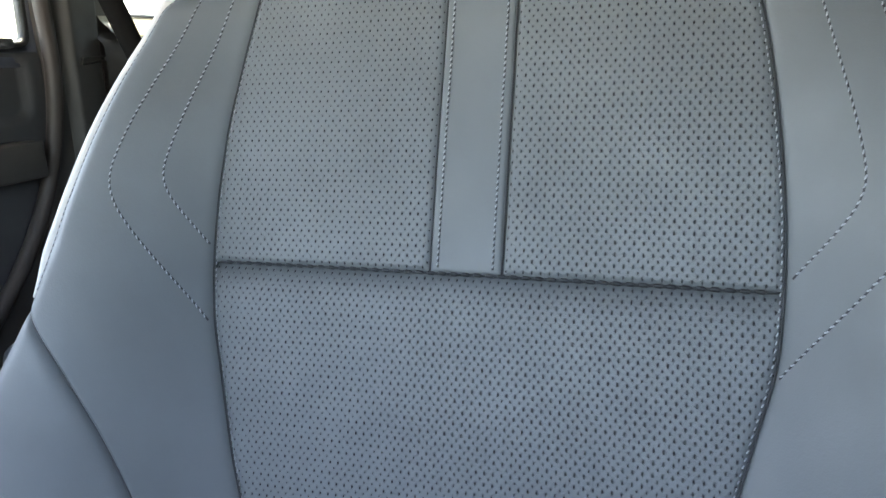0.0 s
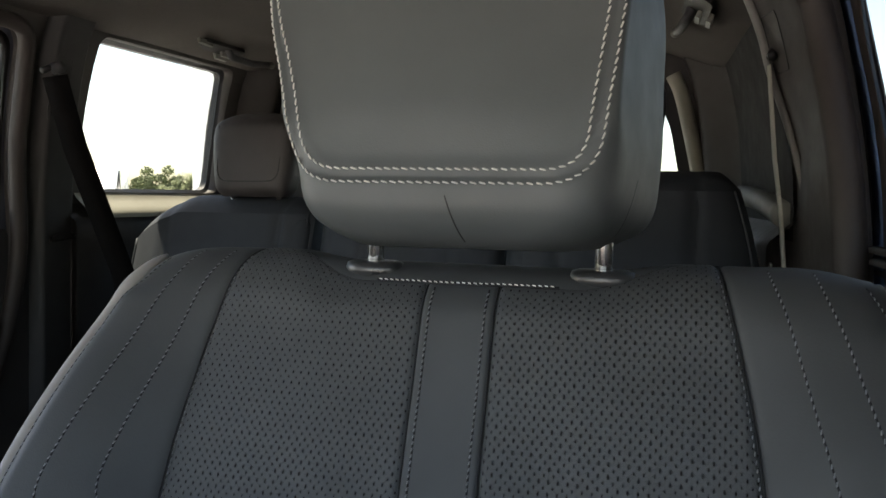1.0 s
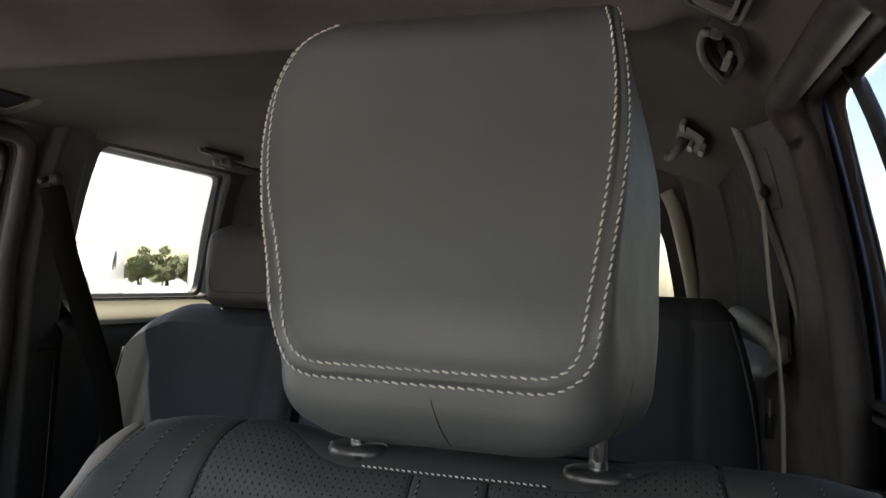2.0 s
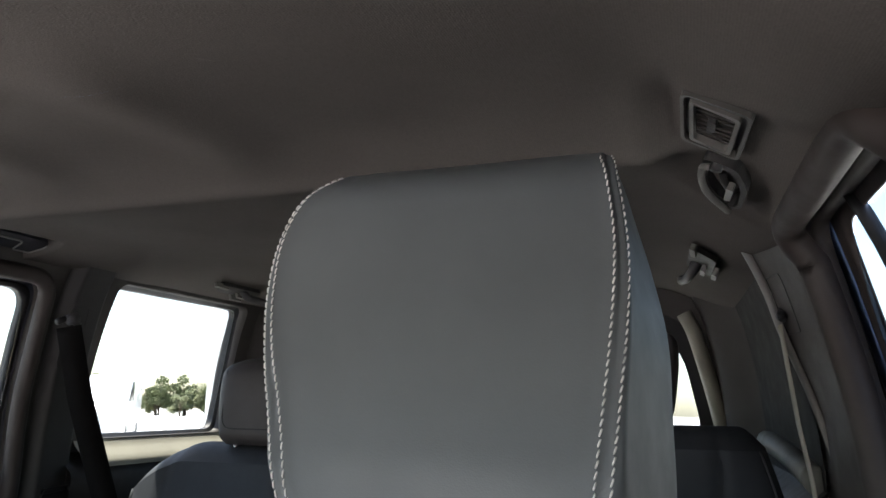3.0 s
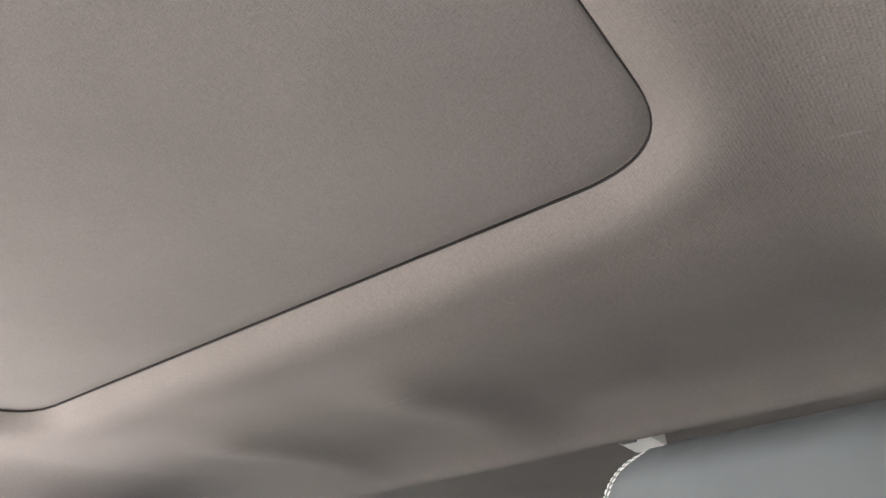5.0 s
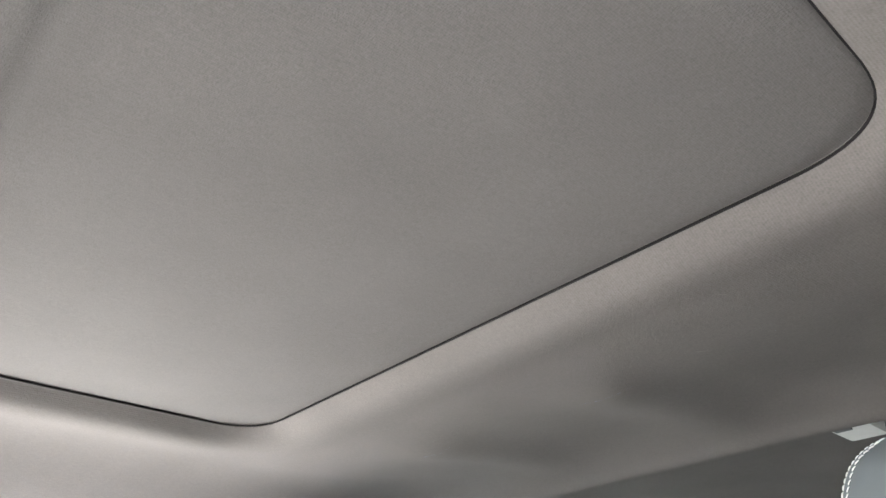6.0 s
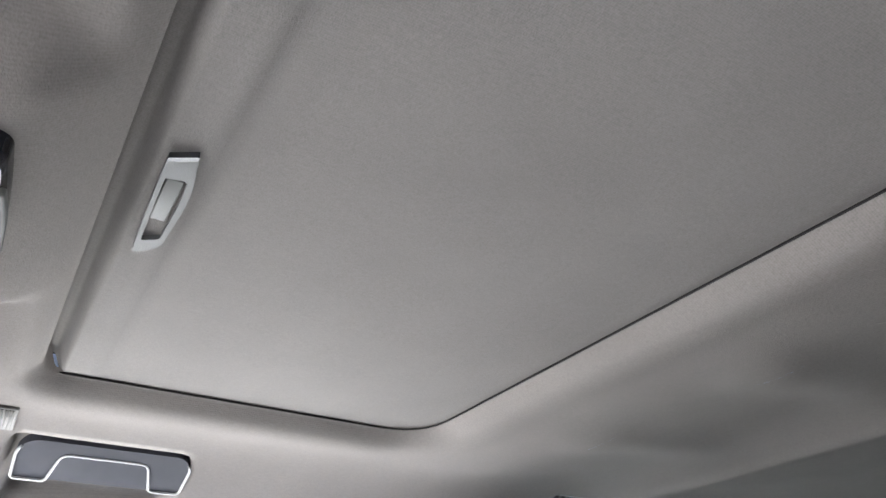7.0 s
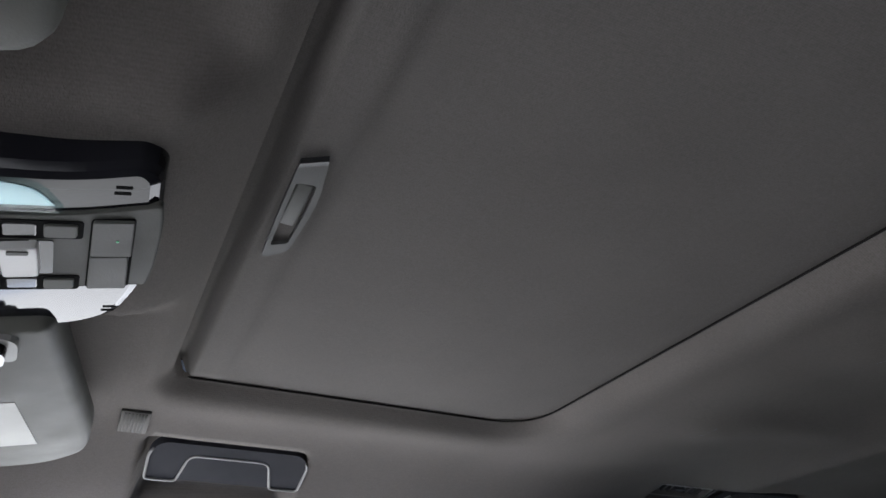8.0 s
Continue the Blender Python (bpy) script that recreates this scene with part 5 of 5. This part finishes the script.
def rail_plate(outline, sign, drop, depth):
    """A plate whose outline (y, w) lies along the ceiling's side roll."""
    def at(y, w, d):
        x = CX + sign * w
        e = 0.01
        s = (rail_base(CX + sign * (w + e), y) - rail_base(CX + sign * (w - e), y)) / (2 * e) * sign
        n = Vector((s, 0, -1)).normalized()
        return Vector((x, y, rail_base(x, y))) + n * d
    top = [at(p[0], p[1], drop) for p in outline]
    low = [at(p[0], p[1], drop + depth) for p in outline]
    return top, low


def ring_plate(outer, inner, sign, drop, depth):
    a0, a1 = rail_plate(outer, sign, drop, depth)
    b0, b1 = rail_plate(inner, sign, drop, depth)
    n = len(outer)
    verts = [tuple(p) for p in a0 + b0 + a1 + b1]
    faces = []
    for i in range(n):
        j = (i + 1) % n
        faces += [(2 * n + i, 3 * n + i, 3 * n + j, 2 * n + j), (i, 2 * n + i, 2 * n + j, j), (n + i, n + j, 3 * n + j, 3 * n + i), (i, j, n + j, n + i)]
    return verts, faces


def solid_plate(outline, sign, drop, depth):
    a, b = rail_plate(outline, sign, drop, depth)
    n = len(a)
    verts = [tuple(p) for p in a + b]
    faces = [(i, (i + 1) % n, n + (i + 1) % n, n + i) for i in range(n)]
    bm = bmesh.new()
    vs = [bm.verts.new(v) for v in verts]
    for f in faces:
        bm.faces.new([vs[i] for i in f])
    for loop in (vs[:n], vs[n:]):
        bm.faces.new(loop)
    bmesh.ops.triangulate(bm, faces=[f for f in bm.faces if len(f.verts) > 4])
    bmesh.ops.recalc_face_normals(bm, faces=bm.faces)
    return bm


M_FRAME = plastic("vent_frame_grey", (0.105, 0.1, 0.093), 0.5)


def air_vent(sign):
    t = thing("air_vent", "grey ceiling air vent with dark slats and pale frame", "air vent", "ceiling air vents", (CX + sign * 0.57, 0.3, 1.83))
    y0, y1, w0, w1 = (0.186, 0.314, 0.546, 0.607) if sign > 0 else (0.2, 0.365, 0.6, 0.662)
    slant = (0.016, 0.003) if sign > 0 else (0.0, 0.0)      # the outer end lies further back

    up = 0.0 if sign > 0 else 0.026
    deep = 0.004 if sign > 0 else 0.0
    sink = 0.006 if sign > 0 else 0.0
    rim = M_RIM if sign > 0 else M_DARK

    def inset(a, r):
        b = a * 0.7
        return rounded([(y0 + a, w0 + b), (y1 - a, w0 + b + slant[1]), (y1 - a + slant[0], w1 - b), (y0 + a + slant[0], w1 - b + slant[1])], r, 5)

    def lean(y, w):
        return y + slant[0] * (w - w0) / (w1 - w0)

    part("bezel", ring_plate(inset(0, 0.012), inset(0.005, 0.01), sign, -up - sink - 0.004 - deep, 0.012 + deep), rim, t, "grey outer rim", False)
    part("surround", ring_plate(inset(0.005, 0.01), inset(0.0135, 0.007), sign, -up - sink - 0.006, 0.006), M_DARK, t, "dark grey surround", False)
    part("frame", ring_plate(inset(0.0125, 0.007), inset(0.0185, 0.005), sign, -up - sink - 0.004, 0.0135), M_FRAME, t, "pale grey inner frame", False)
    part("backing", solid_plate(inset(0.0135, 0.007), sign, -up - sink - 0.016, 0.006), M_BLACK, t, "", False)
    for k in range(9):
        y = y0 + 0.024 + k * (y1 - y0 - 0.048) / 8
        a, b = w0 + 0.0125, w1 - 0.0125
        o = [(lean(y - 0.0026, a), a), (lean(y + 0.0026, a), a), (lean(y + 0.0026, b), b), (lean(y - 0.0026, b), b)]
        part("slat", solid_plate(rounded(o, 0.0006, 1), sign, -up - sink - 0.006, 0.008), M_TRIM, t, "", False)
    ym, wm = lean((y0 + y1) / 2, (w0 + w1) / 2), (w0 + w1) / 2
    part("tab", solid_plate(rounded([(ym - 0.012, wm - 0.004), (ym + 0.012, wm - 0.004), (ym + 0.012, wm + 0.004), (ym - 0.012, wm + 0.004)], 0.002, 3), sign, -up - sink - 0.002, 0.0095), M_BLACK, t, "", False)
    return t


M_RIM = plastic("vent_rim_grey", (0.06, 0.057, 0.053), 0.5)
air_vent(1)
air_vent(-1)


def grab_handle(sign, y0, y1, w0, w1, label, recess=0.0):
    """A flat moulded handle: a bar on two feet, lying along the side of the ceiling."""
    t = thing("grab_handle", label, "grab handle", "ceiling grab handles", (CX + sign * w0, (y0 + y1) / 2, 1.8))
    f = 0.042
    wm = w0 + (w1 - w0) * 0.3
    o = [(y0 + 0.015, w0), (y1 - 0.015, w0), (y1, w0 + 0.02), (y1 - 0.002, w1), (y1 - f, w1), (y1 - f - 0.014, wm), (y0 + f + 0.01, wm), (y0 + f, w1), (y0 + 0.002, w1), (y0, w0 + 0.02)]
    rad = [0.03, 0.03, 0.02, 0.006, 0.006, 0.012, 0.012, 0.006, 0.006, 0.02]
    line = rounded(o, rad, 5)
    part("bar", solid_plate(line, sign, -recess, 0.012), M_HANDLE, t, "", False)
    low = [p for p in line if p[1] > w0 + 0.013]
    a, b = rail_plate(low, sign, -recess, 0.0125)
    # pale line drawn where the handle's edge catches light
    part("edge", tube(b, 0.0019, 6), M_TRIM_LT, t, "pale edge, its highlight put into the colour")
    return t


M_HANDLE = plastic("handle_plastic", (0.022, 0.022, 0.026), 0.85, 0.3, 0.12)
grab_handle(-1, -0.682, -0.469, 0.55, 0.62, "grey moulded grab handle over the front passenger door", 0.012)
grab_handle(-1, 0.395, 0.595, 0.603, 0.665, "grey moulded grab handle over the rear door", 0.024)


def belt_loop():
    """The looped handle behind the left vent, with a small hook inside it."""
    t = thing("grab_handle", "small looped grey grab handle behind the ceiling vent", "grab handle", "ceiling grab handles", (CX + 0.57, 0.48, 1.82))
    def near(y, w):
        return 0.425 + 0.74 * (y - 0.425), 0.597 + 0.74 * (w - 0.597)

    def at(y, w, drop):
        y, w = near(y, w)
        return roof_point(CX + w, y, drop)

    o = rounded([near(*p) for p in ((0.32, 0.566), (0.386, 0.562), (0.472, 0.574), (0.545, 0.618), (0.52, 0.634), (0.4, 0.634), (0.325, 0.612))], [0.01, 0.022, 0.035, 0.008, 0.009, 0.022, 0.015], 5)
    i = rounded([near(*p) for p in ((0.345, 0.579), (0.392, 0.573), (0.462, 0.585), (0.52, 0.619), (0.508, 0.627), (0.41, 0.626), (0.342, 0.604))], [0.008, 0.015, 0.03, 0.005, 0.005, 0.022, 0.011], 5)
    part("loop", ring_plate(o, i, 1, -0.01, 0.014), M_DARKTRIM, t, "grey loop", False)
    a, b = rail_plate(rounded([near(*p) for p in ((0.33, 0.578), (0.337, 0.568), (0.39, 0.567), (0.47, 0.579), (0.538, 0.618))], [0, 0.006, 0.022, 0.035, 0], 6), 1, -0.006, 0.015)
    part("edge", tube(b, 0.0044, 8), M_FRAME, t, "pale rounded edge")
    for y, w in ((0.332, 0.59), (0.52, 0.627)):
        part("foot", tube([at(y, w, -0.006), at(y, w, 0.022)], 0.007, 10), M_DARKTRIM, t, "grey foot")
    part("hook", tube([at(0.4, 0.6, 0.006), at(0.42, 0.606, 0.011), at(0.46, 0.618, 0.012), at(0.485, 0.626, 0.004)], 0.0045, 10), M_DARKTRIM, t, "grey rounded hook")
    part("clip", solid_plate(rounded([near(*p) for p in ((0.405, 0.606), (0.47, 0.606), (0.47, 0.616), (0.405, 0.616))], 0.003, 3), 1, 0.0, 0.01), M_FRAME, t, "pale clip", False)


belt_loop()


def coat_hook(sign, w, y):
    """A dark socket with a flap at its near end, two pale lugs on its outer side and a round-ended hook."""
    t = thing("coat_hook", "small grey plastic coat hook with pale clip", "coat hook", "coat hooks", (CX + sign * w, y, 1.83))
    part("base", solid_plate(rounded([(y - 0.09, w - 0.016), (y + 0.1, w - 0.02), (y + 0.13, w + 0.028), (y - 0.05, w + 0.028)], 0.014, 4), sign, -0.003, 0.01), M_DARKTRIM, t, "", False)
    part("flap", solid_plate(rounded([(y - 0.115, w - 0.017), (y - 0.05, w - 0.013), (y - 0.05, w - 0.004), (y - 0.115, w - 0.008)], 0.003, 3), sign, 0.002, 0.012), M_PALE_LIT, t, "pale grey flap", False)
    for k in (0.0, 0.02):
        part("lug", solid_plate(rounded([(y + 0.02, w + 0.008 + k), (y + 0.075, w + 0.01 + k), (y + 0.075, w + 0.018 + k), (y + 0.02, w + 0.016 + k)], 0.003, 3), sign, 0.004, 0.016), M_TRIM_LT, t, "pale lug", False)
    part("hook", tube([roof_point(CX + sign * w, y + 0.03, 0.004), roof_point(CX + sign * w, y + 0.05, 0.026), roof_point(CX + sign * (w - 0.008), y + 0.14, 0.034), roof_point(CX + sign * (w - 0.016), y + 0.22, 0.026)], lambda q: 0.011 - 0.002 * q, 10), M_DARK, t, "dark curved hook")
    tip = roof_point(CX + sign * (w - 0.018), y + 0.24, 0.026)
    part("tip", tube([tip + Vector((0, -0.02, 0)), tip + Vector((0, -0.012, 0)), tip, tip + Vector((0, 0.008, 0))], lambda q: 0.0105 if 0.2 < q < 0.8 else 0.006, 10), M_PALE_LIT, t, "pale rounded tip")
    return t


coat_hook(1, 0.592, 0.95)
coat_hook(-1, 0.585, 1.2)


def dome_light():
    t = thing("dome_light", "small white rectangular dome light in the ceiling", "ceiling light", at=(-0.245, 0.4, 1.835))
    x0, x1, y0, y1 = -0.268, -0.22, 0.36, 0.445
    z = 1.838
    o = rounded([(x0, y0), (x1, y0), (x1, y1), (x0, y1)], 0.006, 4)
    part("lens", prism(o, Matrix.Translation((0, 0, z - 0.006)), 0.02), M_LENS, t, "white plastic lens", False)
    part("switch", box(x0 + 0.004, x0 + 0.026, y0 + 0.004, y0 + 0.022, z - 0.0085, z - 0.004, 0.001), M_DARK, t, "dark switch")


dome_light()


def shade_handle():
    """The finger cup of the sunshade, with its sliding catch."""
    t = thing("pull_handle", "grey plastic finger pull set in the sunshade", "pull handle", at=(-0.4, -0.647, SZ))
    z = SZ - 0.006
    out = rounded([(-0.3366, -0.6585), (-0.3255, -0.641), (-0.375, -0.6332), (-0.455, -0.636), (-0.471, -0.654), (-0.4, -0.6572)], [0.003, 0.005, 0.05, 0.014, 0.006, 0.05], 5)
    inn = rounded([(-0.36, -0.6545), (-0.3565, -0.6405), (-0.39, -0.6385), (-0.441, -0.6395), (-0.449, -0.6515), (-0.4, -0.6535)], [0.002, 0.004, 0.03, 0.003, 0.003, 0.02], 5)
    part("bezel", frame_ring(out, inn, Matrix.Translation((0, 0, z - 0.003)), 0.008), M_PULL, t, "", False)
    part("cup", prism(inn, Matrix.Translation((0, 0, z + 0.0035)), 0.002), M_EDGE, t, "dark recess", False)
    part("catch", box(-0.4165, -0.3595, -0.6535, -0.6412, z - 0.002, z + 0.004, 0.0015), M_CATCH, t, "pale sliding catch")
    part("end_cap", prism(rounded([(-0.336, -0.6585), (-0.3253, -0.641), (-0.3295, -0.6403), (-0.3405, -0.6583)], 0.001, 2), Matrix.Translation((0, 0, z - 0.0036)), 0.006), M_BLACK, t, "black end cap", False)


M_PULL = plastic("pull_grey", (0.054, 0.054, 0.051), 0.7, 0.3, 0.15)
M_CATCH = plastic("catch_grey", (0.062, 0.062, 0.056), 0.7, 0.3, 0.15)
shade_handle()


def console_z(y):
    return 1.781 + 0.23 * (y + 0.74)


def console_plate(outline, drop, depth, bevel=0.0):
    """A plate on the console's sloping face; the outline is (x, y)."""
    m = Matrix(((1, 0, 0, 0), (0, 1, 0, 0), (0, 0.23, -1, console_z(0.0) - drop), (0, 0, 0, 1)))
    return prism(outline, m, depth, bevel)


def overhead_console():
    t = thing("overhead_console", "grey overhead console with switches between gloss black lamp strips", "overhead console", at=(CX, -0.84, 1.78))
    Y0 = -0.98
    body = rounded([(-0.302, Y0), (-0.306, -0.785), (-0.296, -0.75), (-0.307, -0.7395), (-0.36, -0.7365), (-0.438, -0.7365), (-0.495, -0.752), (-0.512, -0.78), (-0.506, Y0)],
                   [0.01, 0.06, 0.015, 0.01, 0.05, 0.03, 0.03, 0.03, 0.01], 6)
    part("housing", console_plate(body, -0.024, 0.0315, 0.007), M_PIANO, t, "gloss black housing", False)
    face = rounded([(-0.3455, Y0), (-0.3455, -0.787), (-0.331, -0.7372), (-0.36, -0.734), (-0.41, -0.734), (-0.436, -0.7362), (-0.441, -0.8), (-0.441, Y0)],
                   [0.002, 0.03, 0.004, 0.05, 0.05, 0.004, 0.03, 0.002], 5)
    part("face", console_plate(face, 0.005, 0.005, 0.0015), M_CONSOLE, t, "grey plastic switch panel", False)
    well = rounded([(-0.4375, -0.773), (-0.348, -0.773), (-0.3455, -0.7495), (-0.4365, -0.747)], 0.003, 2)
    part("switch_well", console_plate(well, 0.0098, 0.0006), M_BLACKMATT, t, "", False)
    for x0, x1 in ((-0.3904, -0.3485), (-0.4365, -0.3914)):
        sw = rounded([(x0, -0.7718), (x1, -0.7718), (x1 + 0.001, -0.7502), (x0, -0.7485)], 0.0015, 2)
        part("switch", console_plate(sw, 0.010, 0.0026, 0.0008), M_SWITCH, t, "grey rocker switch", False)
    part("switch_lamp", console_plate(rounded([(-0.371, -0.7585), (-0.369, -0.7585), (-0.369, -0.7568), (-0.371, -0.7568)], 0.0006, 2), 0.0124, 0.0006), M_GREEN, t, "tiny green lamp", False)
    for x0, x1 in ((-0.3705, -0.352), (-0.4395, -0.4215)):
        well = rounded([(x0 - 0.001, -0.9), (x1 + 0.001, -0.9), (x1 + 0.001, -0.7765), (x0 - 0.001, -0.7765)], 0.003, 2)
        part("button_well", console_plate(well, 0.0098, 0.0008), M_BLACKMATT, t, "", False)
        for y0, y1, m in ((-0.7965, -0.7795, M_SWITCH), (-0.817, -0.8, M_PIANO), (-0.87, -0.82, M_SWITCH)):
            btn = rounded([(x0 + 0.002, y0), (x1 - 0.002, y0), (x1 - 0.002, y1), (x0 + 0.002, y1)], 0.002, 2)
            part("button", console_plate(btn, 0.0100, 0.002 if m is M_SWITCH else 0.001, 0.0008), m, t, "grey lamp button", False)
    well = rounded([(-0.417, -0.9), (-0.3745, -0.9), (-0.3745, -0.7915), (-0.417, -0.7915)], 0.002, 2)
    part("slide_well", console_plate(well, 0.0098, 0.0008), M_PIANO, t, "", False)
    lens = rounded([(-0.413, -0.817), (-0.376, -0.819), (-0.374, -0.799), (-0.412, -0.798)], 0.003, 3)
    part("slide_cover", console_plate(lens, 0.010, 0.006, 0.0012), M_SLIDE, t, "white plastic slide", False)
    part("slide_grip", console_plate(rounded([(-0.382, -0.814), (-0.378, -0.814), (-0.378, -0.803), (-0.382, -0.803)], 0.001, 2), 0.0155, 0.0015, 0.0004), M_SWITCH, t, "grey ridge", False)
    part("slide_lamp", console_plate(rounded([(-0.386, -0.828), (-0.38, -0.828), (-0.38, -0.821), (-0.386, -0.821)], 0.001, 2), 0.010, 0.0012), M_GREEN, t, "small green mark", False)
    # a clear lamp in the gloss strip and two pairs of microphone slits
    lamp = rounded([(-0.309, Y0 + 0.02), (-0.314, -0.815), (-0.32, -0.797), (-0.3415, -0.787), (-0.3435, Y0 + 0.02)], [0.005, 0.03, 0.012, 0.002, 0.002], 5)
    part("map_lamp", console_plate(lamp, 0.0072, 0.004, 0.0018), M_LAMPGLASS, t, "clear map lamp lens", False)
    back = [Vector((p.x * 0.85 - 0.0485, p.y - 0.004)) for p in lamp]
    part("reflector", console_plate(back, 0.0068, 0.0012, 0.0004), M_REFLECT, t, "bright ribbed reflector", False)
    for x, y0 in ((-0.3165, -0.763), (-0.3225, -0.7635), (-0.4765, -0.7605), (-0.4825, -0.7615)):
        part("microphone_slit", console_plate(rounded([(x - 0.0011, y0), (x + 0.0011, y0), (x + 0.0011, y0 + 0.0085), (x - 0.0011, y0 + 0.0085)], 0.0006, 2), 0.0074, 0.0006), M_BLACKMATT, t, "", False)
    return t


M_SLIDE = plastic("slide_white", (0.3, 0.295, 0.28), 0.5)
M_REFLECT = gloss("lamp_reflector", (0.35, 0.4, 0.42), 0.3, 0.6)
M_BLACKMATT = plastic("slit_black", (0.005, 0.005, 0.005), 0.95, 0.2, 0.03)
M_CONSOLE = plastic("console_grey", (0.046, 0.046, 0.041), 0.7, 0.3, 0.12)
M_SWITCH = plastic("switch_grey", (0.05, 0.05, 0.045), 0.65, 0.3, 0.15)
M_GREEN = gloss("green_lamp", (0.02, 0.25, 0.08), 0.3)
overhead_console()


def sun_visor(side, label):
    """A padded visor folded up against the ceiling; side -1 is the passenger's."""
    t = thing("sun_visor", label, "sun visor", "sun visors", (CX + side * 0.33, -0.88, 1.76))
    inner = 0.1 if side < 0 else 0.177
    o = [(CX + side * inner, -0.79), (CX + side * (inner + 0.005), -1.0), (CX + side * 0.495, -1.0), (CX + side * 0.495, -0.79), (CX + side * 0.46, -0.754), (CX + side * 0.39, -0.753)]
    if side > 0:
        o[-2:] = [(CX + side * 0.46, -0.792)]
    line = rounded(o, [0.012 if side < 0 else 0.03, 0.02, 0.02, 0.03, 0.03, 0.08][:len(o)], 6)
    m = Matrix(((1, 0, 0, 0), (0, 1, 0, 0), (0, 0.2, -1, 1.772 + 0.2 * 0.76), (0, 0, 0, 1)))
    part("pad", prism(line, m @ Matrix.Translation((0, 0, -0.012)), 0.026, 0.008), M_VISOR, t, "", True)
    if side < 0:
        lab = [(CX - 0.264, -0.95), (CX - 0.265, -0.816), (CX - 0.403, -0.80), (CX - 0.403, -0.95)]
        part("sticker", prism(lab, m @ Matrix.Translation((0, 0, 0.0142)), 0.0006), M_STICKER, t, "white paper warning label", False)
    return t


M_VISOR = plastic("visor_vinyl", (0.07, 0.069, 0.06), 0.7, 0.3, 0.2)
M_STICKER = plastic("paper_label", (0.3, 0.3, 0.275), 0.7)
sun_visor(-1, "pale grey sun visor with a white label, folded up")
sun_visor(1, "pale grey sun visor folded up above the driver")


def visor_clip():
    t = thing("visor_clip", "black visor clip in a grey ring beside the console", "visor clip", at=(-0.545, -0.83, 1.765))
    z = 1.742
    part("ring", prism(rounded([(-0.546, -0.88), (-0.500, -0.88), (-0.500, -0.809), (-0.546, -0.811)], 0.014, 5), Matrix.Translation((0, 0, z)), 0.02, 0.003), M_TRIM_LT, t, "grey plastic ring", False)
    part("knob", prism(rounded([(-0.539, -0.875), (-0.506, -0.875), (-0.506, -0.815), (-0.539, -0.818)], 0.012, 5), Matrix.Translation((0, 0, z - 0.008)), 0.01, 0.003), M_PIANO, t, "gloss black clip", False)


visor_clip()


M_GRILLE = plastic("grille_grey", (0.085, 0.08, 0.073), 0.7, 0.3, 0.1)


def ribbed_cover():
    """A small ribbed grille in the ceiling near the visor."""
    t = thing("sensor_grille", "small ribbed grey plastic grille in the ceiling", "sensor grille", at=(-0.895, -0.71, 1.8))
    x0, x1, y0, y1 = -0.925, -0.866, -0.726, -0.692
    z = (liner_z(x0, -0.71) + liner_z(x1, -0.71)) / 2 - 0.001
    tilt = math.atan2(liner_z(x1, -0.71) - liner_z(x0, -0.71), x1 - x0)
    m = Matrix.Translation(((x0 + x1) / 2, (y0 + y1) / 2, z)) @ Matrix.Rotation(-tilt, 4, "Y")
    a, b = (x1 - x0) / 2, (y1 - y0) / 2
    part("plate", moved(box(-a, a, -b, b, -0.002, 0.006, 0.0015), m), M_GRILLE, t)
    for i in range(7):
        y = -b + 0.005 + i * (2 * b - 0.01) / 6
        part("rib", moved(box(-a + 0.004, a - 0.004, y - 0.0014, y + 0.0014, -0.0034, -0.001, 0.0006, 1), m), M_GRILLE, t)


ribbed_cover()
SHELL[0] = False
